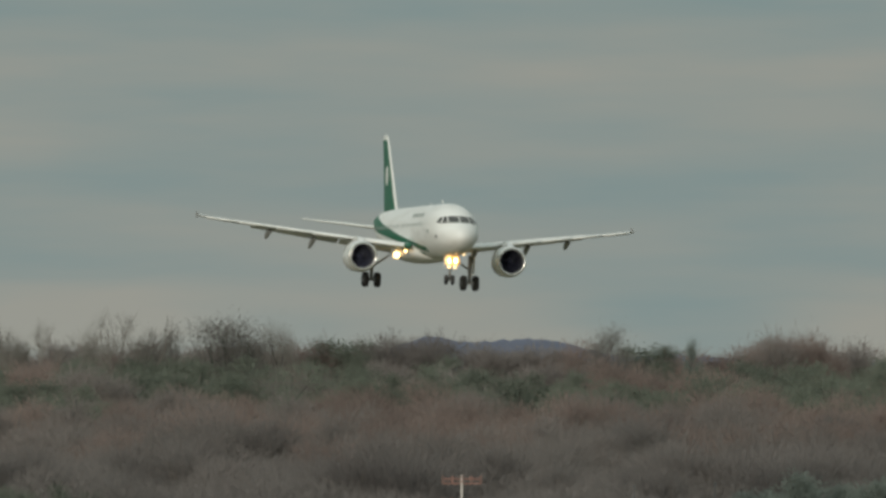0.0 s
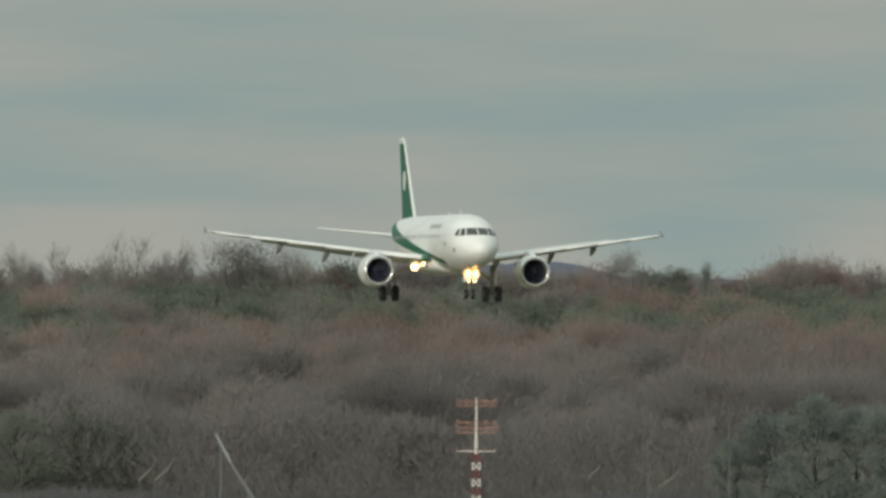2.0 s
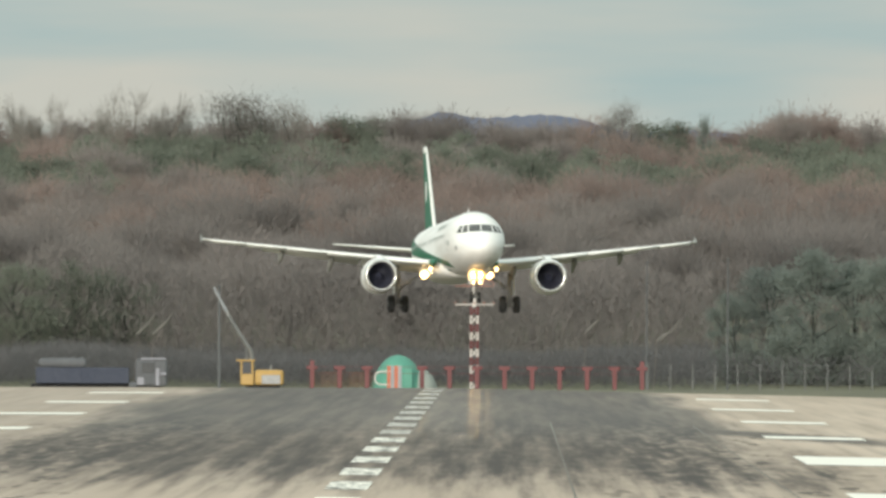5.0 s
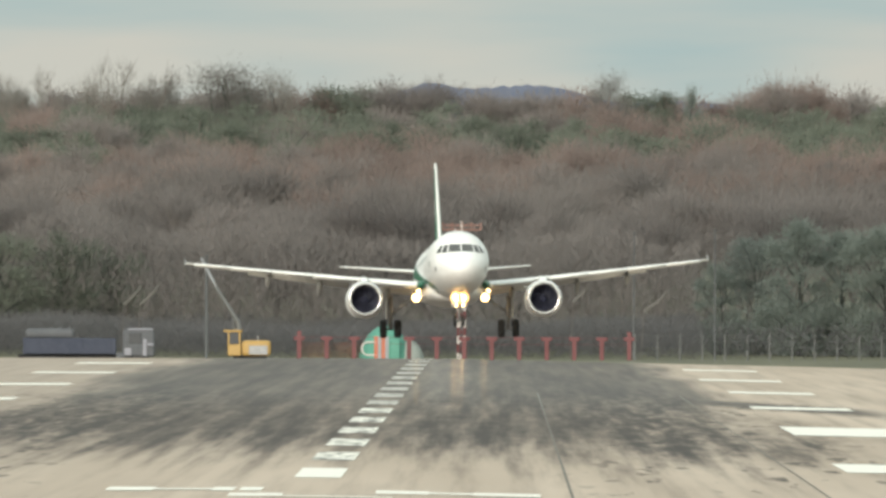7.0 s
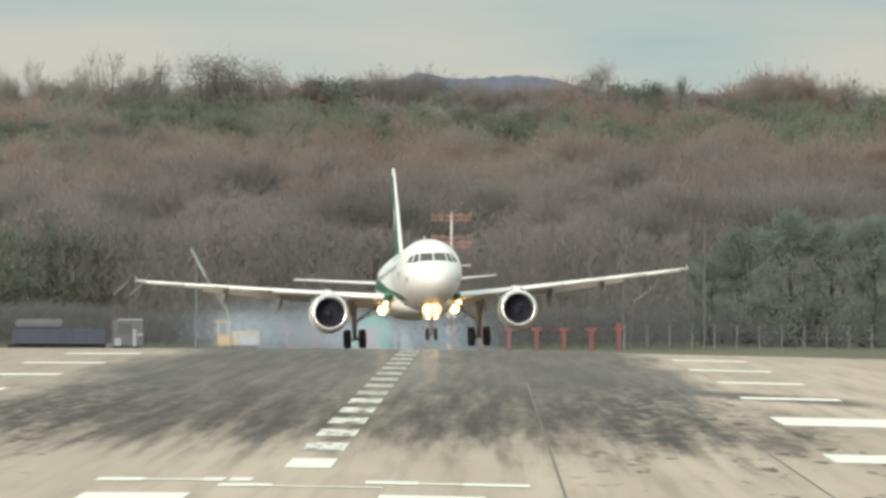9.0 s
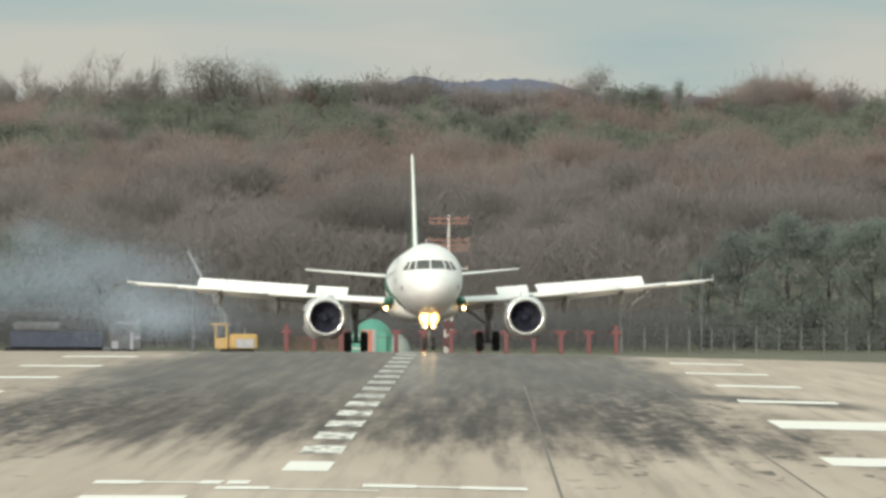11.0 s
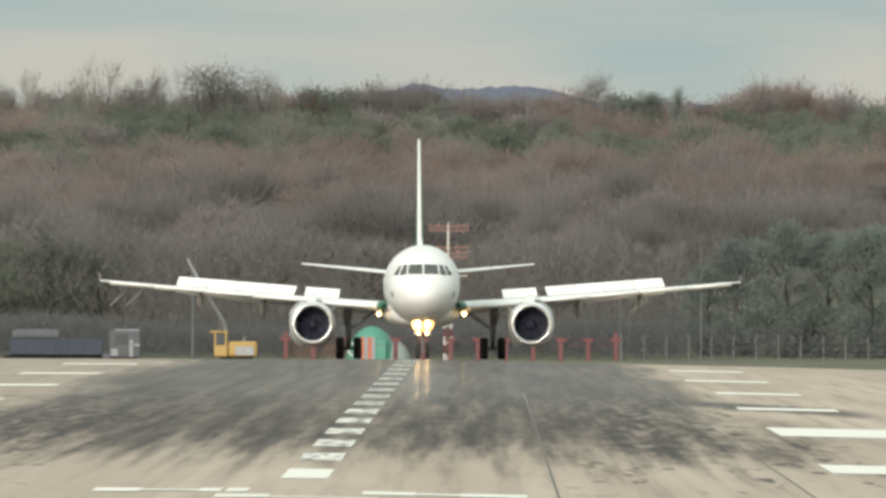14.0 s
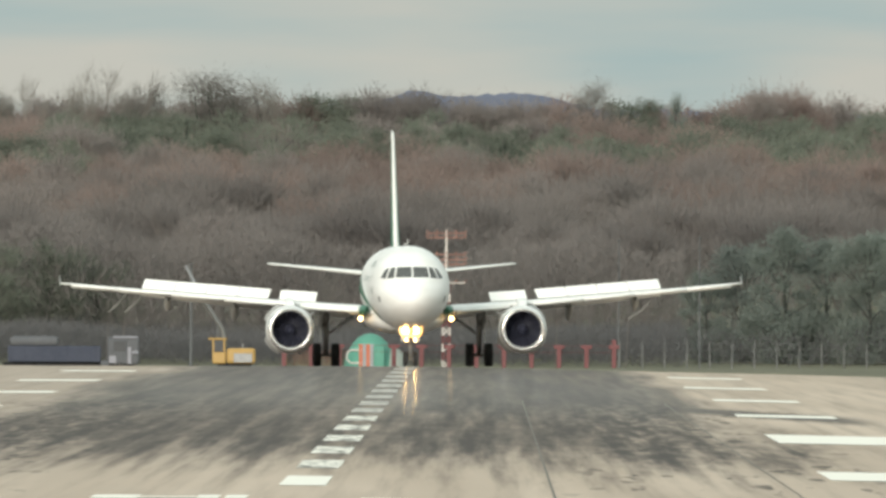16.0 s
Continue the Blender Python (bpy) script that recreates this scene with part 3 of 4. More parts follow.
def build_wing(ship, side):
    st = []
    for x in (1.2, 2.2, 4.2, 6.4, 9, 11.5, 14, 16.0, 16.9):
        s, z, c = wing_line(x)
        st.append((x, s, z, c * (0.86 if x < 14.2 else 1.0), 0.125 - 0.0025 * x, 1.0))
    v, f = wing_skin(mirror(st, side))
    wing = piece("wing", v, f, M["wing"], ship, "pale grey swept wing", True)
    WINGS.append((wing, side))
    # slats, drooped ahead of the leading edge
    for x0, x1 in ((2.5, 5.2), (6.35, 8.9), (8.94, 11.5), (11.54, 14.1), (14.14, 16.4)):
        st = []
        for x in (x0, x1):
            s, z, c = wing_line(x)
            st.append((x, s - 0.30, z - 0.05, 0.46 + 0.05 * c, 0.24, 12))
        v, f = wing_skin(mirror(st, side))
        piece("slat", v, f, M["white"], wing, "white drooped slat", True)
    # flaps, lowered behind the trailing edge
    for x0, x1 in ((2.3, 6.3), (6.45, 12.9)):
        st = []
        for x in (x0, x1):
            s, z, c = wing_line(x)
            st.append((x, s + c * 0.84, z - 0.03, 0.27 * c if x > 6.4 else 1.15, 0.12, 19))
        v, f = wing_skin(mirror(st, side))
        piece("flap", v, f, M["wing"], wing, "pale grey lowered flap", True)
    st = []
    for x in (13.0, 16.3):
        s, z, c = wing_line(x)
        st.append((x, s + c * 0.80, z - 0.02, 0.28 * c, 0.10, 6))
    v, f = wing_skin(mirror(st, side))
    piece("aileron", v, f, M["wing"], wing, "", True)
    # flap track fairings
    for x in (4.0, 8.3, 11.6):
        s, z, c = wing_line(x)
        L = 3.2 if x < 9 else 2.5
        prof = [(L * k, 0.19 * math.sin(math.pi * min(1, k * 0.97 + 0.03)) ** 0.7 + 0.01) for k in (0, 0.08, 0.2, 0.4, 0.6, 0.8, 0.93, 1)]
        v, f = spin(prof, 10)
        drop = [(side * x + a, NOSE + s + c * 0.55 + b * 0.93, z - 0.36 + d * 1.3 - 0.33 * b * (b > 1.0) + 0.33 * (b > 1.0)) for a, b, d in v]
        piece("flap_fairing", drop, f, M["under"], wing, "grey flap track fairing", True)
    # arrow-shaped fence at the wing's end
    s, z, c = wing_line(16.95)
    prof = [(0.0, -0.04), (0.5, 0.10), (1.35, 0.34), (1.75, 0.36), (1.62, 0.08), (1.7, -0.08), (1.55, -0.15), (1.2, -0.14), (0.4, -0.08)]
    verts = [(side * (16.93 + o), NOSE + s + a, z + b) for o in (-0.018, 0.018) for a, b in prof]
    n = len(prof)
    faces = [tuple(range(n)), tuple(reversed(range(n, 2 * n)))] + [(i, (i + 1) % n, n + (i + 1) % n, n + i) for i in range(n)]
    piece("wingtip_fence", verts, faces, M["under"], wing, "grey arrow-shaped wingtip fence")
    # spoilers, hinged on the wing's back
    for x0, x1 in ((4.35, 6.15), (6.7, 8.2), (8.23, 9.75), (9.78, 11.3), (11.33, 12.9)):
        (s0, z0, c0), (s1, z1, c1) = wing_line(x0), wing_line(x1)
        a = Vector((side * x0, NOSE + s0 + c0 * 0.66, z0 + 0.05 * c0))
        b = Vector((side * x1, NOSE + s1 + c1 * 0.66, z1 + 0.05 * c1))
        L = 0.62
        ax = (b - a).normalized() * (1 if side > 0 else -1)
        hinge = Matrix.LocRotScale(a, ax.to_track_quat("X", "Z"), None)
        q = hinge.inverted() @ b
        w = q.x
        bm = box((min(0, w), 0.0, -0.015), (max(0, w), L, 0.015), 0.006)
        sp = part("spoiler", bm, M["white"], wing, "white spoiler panel", False, hinge)
        SPOILERS.append((sp, hinge))


DOORS = []


def build_engine(ship, side):
    cx, cz = side * 5.75, 1.86
    y0 = NOSE + 10.45
    at = (cx, y0, cz)
    v, f = spin([(0.95, 0.86), (0.5, 0.85), (0.15, 0.88), (0.04, 0.93), (0.0, 0.99), (0.05, 1.06), (0.2, 1.115)], 40, at)
    nac = piece("engine", *spin([(0.2, 1.115), (0.6, 1.17), (1.2, 1.20), (2.0, 1.19), (2.8, 1.10), (3.4, 0.98), (3.38, 0.93), (2.2, 0.86)], 40, at), M["white"], ship, "white engine nacelle with a bright metal inlet lip", True)
    piece("inlet_lip", v, f, M["lip"], nac, "polished metal inlet lip", True)
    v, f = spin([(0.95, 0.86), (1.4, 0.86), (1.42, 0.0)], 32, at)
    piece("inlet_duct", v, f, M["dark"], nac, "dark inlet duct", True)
    v, f = spin([(0.62, 0.0), (0.70, 0.07), (0.85, 0.17), (1.1, 0.26), (1.2, 0.27)], 20, at)
    piece("spinner", v, f, M["blade"], nac, "dark grey fan spinner", True)
    for k in range(24):
        a = 2 * math.pi * k / 24
        verts = []
        for r in (0.25, 0.5, 0.85):
            for o in (-0.5, 0.5):
                d = a + o * 0.17 + (r - 0.5) * 0.25
                verts.append((cx + r * math.sin(d), y0 + 1.15 + o * 0.16, cz + r * math.cos(d)))
        piece("fan_blade", verts, [(0, 1, 3, 2), (2, 3, 5, 4)], M["blade"], nac)
    v, f = spin([(2.6, 0.62), (3.6, 0.55), (4.3, 0.40), (4.28, 0.34), (3.9, 0.30), (4.9, 0.03)], 24, at)
    piece("core_exhaust", v, f, M["metal"], nac, "dark metal core exhaust", True)
    # pylon up to the wing
    prof = [(0.75, 1.10), (1.6, 1.42), (3.2, 1.55), (5.2, 1.30), (5.0, 0.95), (3.2, 0.85)]
    n = len(prof)
    verts = [(cx + o, y0 + a, cz + b * (1 if abs(o) < 0.3 else 1)) for o in (-0.2, 0.2) for a, b in prof]
    faces = [tuple(range(n)), tuple(reversed(range(n, 2 * n)))] + [(i, (i + 1) % n, n + (i + 1) % n, n + i) for i in range(n)]
    piece("pylon", verts, faces, M["wing"], nac, "pale grey engine pylon")
    # small strake on the inboard side
    a = -side * 0.95
    q = [(1.17, 0.7), (1.19, 1.9), (1.47, 1.75), (1.30, 1.1)]
    verts = [(cx + r * math.sin(a + o), y0 + yy, cz + r * math.cos(a + o)) for o in (-0.012, 0.012) for r, yy in q]
    faces = [(0, 1, 2, 3), (7, 6, 5, 4)] + [(i, (i + 1) % 4, 4 + (i + 1) % 4, 4 + i) for i in range(4)]
    piece("strake", verts, faces, M["white"], nac)
    # pivoting doors of the thrust reverser, flush until they open
    for k in range(4):
        a = math.pi / 4 + k * math.pi / 2
        hinge = Matrix.Translation((cx + 1.07 * math.sin(a), y0 + 2.75, cz + 1.07 * math.cos(a))) @ Matrix.Rotation(a, 4, "Y")
        rings = []
        for yy, rr in ((-0.75, 1.20), (-0.2, 1.16), (0.45, 1.04)):
            rings.append([(rr * math.sin(d), yy, rr * math.cos(d) - 1.055 - o) for o in (0, 0.05) for d in ([-0.5 + j / 5 for j in range(6)] if o == 0 else [0.5 - j / 5 for j in range(6)])])
        v, f = loft(rings)
        d = piece("reverser_door", v, f, M["under"], nac, "grey thrust reverser door", False, hinge)
        DOORS.append((d, hinge))


def add_wheel(gear, x, y, r, w):
    tyre_prof = [(-w / 2, r * 0.55), (-w / 2, r * 0.86), (-w * 0.36, r * 0.97), (0, r), (w * 0.36, r * 0.97), (w / 2, r * 0.86), (w / 2, r * 0.55)]
    v, f = spin(tyre_prof, 28)
    piece("tyre", [(x + b, y + a, r + c) for a, b, c in v], f, M["tyre"], gear, "black rubber tyre", True)
    v, f = spin([(-w * 0.42, 0.0), (-w * 0.42, r * 0.3), (-w * 0.3, r * 0.56), (w * 0.3, r * 0.56), (w * 0.42, r * 0.3), (w * 0.42, 0.0)], 20)
    piece("rim", [(x + b, y + a, r + c) for a, b, c in v], f, M["metal"], gear, "grey metal rim", True)


GEARS = []


def build_main_gear(ship, side):
    x = side * 3.8
    bm = tube((x, 0, 0.58), (x, -0.05, 2.7), 0.13, 0.17, 14)
    add_tube(bm, (x - 0.62, 0, 0.58), (x + 0.62, 0, 0.58), 0.09)
    add_tube(bm, (x, -0.02, 1.55), (x - side * 1.35, 0.15, 2.5), 0.075)
    add_tube(bm, (x, 0.2, 0.75), (x, 0.45, 1.25), 0.05)
    add_tube(bm, (x, 0.45, 1.25), (x, 0.1, 1.75), 0.05)
    gear = part("main_gear", bm, M["metal"], ship, "grey steel main landing gear leg with twin wheels", True)
    for o in (-0.465, 0.465):
        add_wheel(gear, x + o, 0, 0.585, 0.43)
    part("gear_door", box((x + side * 0.25, -0.45, 1.25), (x + side * 0.3, 0.45, 2.6), 0.02), M["white"], gear, "white gear door")
    GEARS.append((gear, 0.33))


def build_nose_gear(ship):
    y = NOSE + 5.07
    bm = tube((0, y, 0.38), (0, y - 0.15, 2.2), 0.08, 0.11, 12)
    add_tube(bm, (-0.3, y, 0.38), (0.3, y, 0.38), 0.06)
    add_tube(bm, (0, y - 0.03, 1.0), (0, y - 0.9, 2.1), 0.05)
    gear = part("nose_gear", bm, M["metal"], ship, "grey steel nose gear leg with twin wheels and bright lamps", True)
    for o in (-0.25, 0.25):
        add_wheel(gear, o, y, 0.38, 0.22)
    for s in (-1, 1):
        part("gear_door", box((s * 0.42 - 0.02, y - 0.8, 1.25), (s * 0.42 + 0.02, y + 0.3, 2.1), 0.015), M["white"], gear, "white nose gear door")

    def lamp(x, z, r, material, name):
        v, f = spin([(0.0, 0.0), (0.005, r * 0.6), (0.02, r)], 20, (x, y - 0.95, z))
        bulb = piece(name, v, f, material, gear, "glowing warm landing lamp", True)
        if name == "taxi_lamp":
            return
        # emissive ring added round the lamp as its lens glare
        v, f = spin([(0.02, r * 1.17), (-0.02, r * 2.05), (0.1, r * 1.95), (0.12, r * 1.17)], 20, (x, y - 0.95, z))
        # tube added ahead of the lamp to keep its light off the belly
        v2, f2 = spin([(0.15, r * 1.04), (-0.45, r * 1.1), (-0.45, r * 1.16), (0.15, r * 1.12)], 20, (x, y - 0.95, z))
        piece("lamp_hood", v2, f2, M["dark"], bulb, "dark tube added to block the lamp's sideways light", True)
        piece("glare_ring", v, f, M["glare_ring"], bulb, "warm glowing ring that stands for the lamp's glare", True)
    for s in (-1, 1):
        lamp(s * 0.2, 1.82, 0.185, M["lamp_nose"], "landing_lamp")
        lamp(s * 0.22, 1.34, 0.10, M["lamp_soft"], "taxi_lamp")
    GEARS.append((gear, 0.22))


def build_tail(ship):
    # fin with its rudder
    def fin_skin(rows):
        rings = []
        for z, s, c, t in rows:
            rings.append([(b, NOSE + s + a, z) for a, b in foil(c, t)])
        return loft(rings)
    v, f = fin_skin(((5.5, 28.3, 6.2, 0.085), (5.95, 28.9, 5.75, 0.09), (8.8, 31.35, 4.0, 0.09), (11.5, 33.7, 2.35, 0.09), (11.78, 34.2, 1.8, 0.06)))
    piece("fin", v, f, M["fin"], ship, "green fin with a white leading edge and emblem", True)
    for side in (-1, 1):
        st = ((0.3, 31.2, 4.50, 3.9, 0.09, -1), (1.2, 31.8, 4.58, 3.5, 0.09, -1), (6.1, 35.0, 5.10, 1.45, 0.085, -1), (6.23, 35.25, 5.12, 1.1, 0.05, -1))
        v, f = wing_skin(mirror(st, side))
        piece("stabiliser", v, f, M["white"], ship, "white tailplane half", True)


LAMPS = []


def build_airliner():
    ship = empty("airliner", "white twin-engined airliner with green swoosh and lowered landing gear", "airliner")
    build_fuselage(ship)
    for side in (-1, 1):
        build_wing(ship, side)
        build_engine(ship, side)
        build_main_gear(ship, side)
        v, f = spin([(-0.05, 0.0), (0.0, 0.12), (0.12, 0.1), (0.16, 0.0)], 18, (side * 2.25, NOSE + 11.9, 2.38))
        piece("turnoff_lamp", v, f, M["lamp"], ship, "small glowing lamp in the wing root", True)
        v, f = spin([(0.0, 0.02), (0.25, 0.17), (0.7, 0.27), (1.4, 0.3), (2.2, 0.2), (2.6, 0.02)], 16, (side * 2.08, NOSE + 10.9, 2.78))
        piece("root_fillet", v, f, M["green"], ship, "green fillet at the wing root", True)
        # landing lamp on an arm that folds up into the fairing after touchdown
        v, f = spin([(-0.05, 0.0), (0.0, 0.26), (0.14, 0.21), (0.2, 0.0)], 20, (side * 2.22, NOSE + 15.9, 2.17))
        lamp = piece("landing_lamp", v, f, M["lamp"], ship, "glowing warm landing lamp under the wing root", True)
        part("lamp_arm", tube((side * 2.22, NOSE + 16.05, 2.17), (side * 2.15, NOSE + 16.4, 2.6), 0.05, None, 8), M["metal"], lamp)
        LAMPS.append((lamp, side))
    build_nose_gear(ship)
    build_tail(ship)
    return ship


airliner = build_airliner()


# ---- woodland ----
def limb(verts, faces, a, b, ra, rb, sides=5):
    a, b = Vector(a), Vector(b)
    q = (b - a).to_track_quat("Z", "Y")
    i = len(verts)
    for p, r in ((a, ra), (b, rb)):
        for k in range(sides):
            d = 2 * math.pi * k / sides
            verts.append(p + q @ Vector((r * math.cos(d), r * math.sin(d), 0)))
    for k in range(sides):
        faces.append((i + k, i + (k + 1) % sides, i + sides + (k + 1) % sides, i + sides + k))


def blades(verts, faces, p, d, length, width, rnd):
    """One thin tapering twig or leaf blade."""
    side = d.cross(Vector((rnd.gauss(0, 1), rnd.gauss(0, 1), rnd.gauss(0, 1)))).normalized() * width
    i = len(verts)
    verts += [p - side, p + side, p + d * length]
    faces.append((i, i + 1, i + 2))


def make_tree(name, label, seed, tall, spread, crown, twigs, base, size=0.6, width=0.03, loose=0.5, bark="bark"):
    """A bare tree: forked tapering limbs under a haze of fine twigs in uneven clumps."""
    rnd = random.Random(seed)
    tv, tf, tips = [], [], []

    def grow(p, d, length, r, depth):
        q = p + d * length
        limb(tv, tf, p, q, r, r * 0.62, 4)
        tips.append((p.lerp(q, 0.6), d, depth))
        tips.append((q, d, depth))
        if depth == 0:
            return
        for _ in range(3 if depth > 1 else 2):
            turn = Vector((rnd.gauss(0, 1), rnd.gauss(0, 1), rnd.gauss(0.35, 0.5))).normalized()
            nd = (d * 0.75 + turn * 0.62 * spread).normalized()
            grow(q if rnd.random() < 0.6 else p.lerp(q, 0.75), nd, length * rnd.uniform(0.62, 0.85), r * 0.6, depth - 1)

    grow(Vector((rnd.uniform(-0.3, 0.3), rnd.uniform(-0.3, 0.3), -0.3)), Vector((rnd.uniform(-0.08, 0.08), rnd.uniform(-0.08, 0.08), 1)).normalized(),
         tall * base, tall * 0.017, 4)
    top = max(p.z for p, _, _ in tips)
    k = tall / top * 0.94
    tv = [v * k for v in tv]
    ends = [(p * k, d) for p, d, depth in tips if depth <= 2]
    cv, cf = [], []
    for _ in range(twigs):
        p, d = ends[rnd.randrange(len(ends))]
        out = Vector((rnd.gauss(0, 1), rnd.gauss(0, 1), rnd.gauss(0.15, 0.9)))
        blades(cv, cf, p + out * loose * tall / 12, (d + out * 0.6).normalized(), size * rnd.uniform(0.6, 1.5), width * rnd.uniform(0.6, 1.4), rnd)
    tree = empty(name, label, "tree", "woodland trees")
    piece("trunk", tv, tf, M[bark], tree, "grey-brown trunk and limbs", True)
    piece("crown", cv, cf, M[crown], tree)
    return tree


def make_leafy(name, label, seed, tall, crown, leaves, low, broad, size=0.3, width=0.06, puff=0.75):
    """A leafy or ivy-clad tree: a tapered stem with boughs, and a crown of leaf clumps with gaps between them."""
    rnd = random.Random(seed)
    tv, tf, cv, cf = [], [], [], []
    stem = [Vector((rnd.gauss(0, 0.1) * i, rnd.gauss(0, 0.1) * i, tall * 0.9 * i / 5 - 0.3)) for i in range(6)]
    for i in range(5):
        limb(tv, tf, stem[i], stem[i + 1], tall * 0.02 * (1 - i / 6), tall * 0.02 * (1 - (i + 1) / 6))
    clumps = []
    while len(clumps) < 46:
        h = rnd.random() ** 1.25
        reach = broad * math.sqrt(max(0.0, 1 - (abs(h - 0.45) / 0.6) ** 2.2)) * rnd.random() ** 0.5
        a = rnd.uniform(0, 2 * math.pi)
        c = Vector((reach * math.cos(a), reach * math.sin(a), tall * (low + (0.95 - low) * h)))
        clumps.append((c, rnd.uniform(0.55, 1.15) * tall / 12))
        root = stem[min(4, int(5 * c.z / tall * 0.9))]
        limb(tv, tf, root, c, 0.06, 0.02, 4)
    for _ in range(leaves):
        c, r = clumps[rnd.randrange(len(clumps))]
        out = Vector((rnd.gauss(0, 1), rnd.gauss(0, 1), rnd.gauss(0, 0.62)))
        blades(cv, cf, c + out * r * puff, (out + Vector((rnd.gauss(0, 1), rnd.gauss(0, 1), rnd.gauss(0, 1)))).normalized(),
               size * rnd.uniform(0.6, 1.5), width * rnd.uniform(0.6, 1.4), rnd)
    tree = empty(name, label, "tree", "woodland trees")
    piece("trunk", tv, tf, M["bark_dark"], tree, "dark stem and boughs", True)
    piece("crown", cv, cf, M[crown], tree)
    return tree


KINDS = {
    "brown": [make_tree("tree", "bare brown broadleaf tree in a winter wood", 11 + i, 12, 1.0, "twig_brown", 9000, 0.22, loose=0.62) for i in range(3)],
    "russet": [make_tree("tree", "bare russet-brown broadleaf tree in a winter wood", 31 + i, 12, 1.0, "twig_red", 9000, 0.21, loose=0.62) for i in range(3)],
    "dim": [make_tree("tree", "tall bare grey tree at the wood's edge", 41 + i, 12, 0.75, "twig_dim", 9000, 0.19, size=0.8, loose=0.85) for i in range(3)],
    "round": [make_leafy("tree", "bare grey tree with a broad domed crown over the wood", 55 + i, 12, "twig_grey", 8500, 0.3, 3.2, 0.6, 0.022, 1.0) for i in range(2)],
    "sparse": [make_tree("tree", "thin bare tree with open twigs above the wood", 61 + i, 12, 0.8, "twig_grey", 1500, 0.30, size=0.9, width=0.022, loose=0.3) for i in range(2)],
    "olive": [make_leafy("tree", "olive-green ivy-clad tree in a winter wood", 71 + i, 12, "leaf_olive", 9000, 0.35, 3.9) for i in range(3)],
    "dark": [make_leafy("tree", "dense dark evergreen tree at the wood's edge", 81 + i, 12, "leaf_dark", 15000, 0.03, 3.7) for i in range(3)],
}
USED = set()


def plant(kind, x, y, tall, rnd, fat=1.0):
    row = KINDS[kind]
    fresh = [o for o in row if o.name not in USED]
    src = fresh[0] if fresh else row[rnd.randrange(len(row))]
    k = tall / 12
    m = Matrix.LocRotScale((x, y, ground_height(x, y)), Euler((0, 0, rnd.uniform(0, 6.28))), None)
    if src.name not in USED:
        USED.add(src.name)
        ob = src
        ob.matrix_basis = m
    else:
        ob = copy_thing(src, m)
    ob.scale = (k * fat, k * fat, k)
    return ob


# the wood's skyline: place across and height of the tops
SKYLINE = ((-70, 24.4), (-55.7, 24.6), (-46.1, 24.0), (-36.5, 24.0), (-23.1, 24.5), (-17.3, 24.8), (-10.9, 25.1), (-8.4, 25.5), (-5.5, 25.1), (-3.0, 24.3), (-1.3, 23.6), (4.4, 23.6), (7.0, 24.5),
           (10.2, 25.0), (15.9, 24.5), (21.1, 23.8), (26.8, 23.8), (28.1, 24.8), (33.9, 25.2), (39.0, 24.6), (44.6, 23.6), (70, 23.6))


def skyline(x):
    for (a, p), (b, q) in zip(SKYLINE, SKYLINE[1:]):
        if x <= b:
            return p + (q - p) * (x - a) / (b - a)
    return SKYLINE[-1][1]


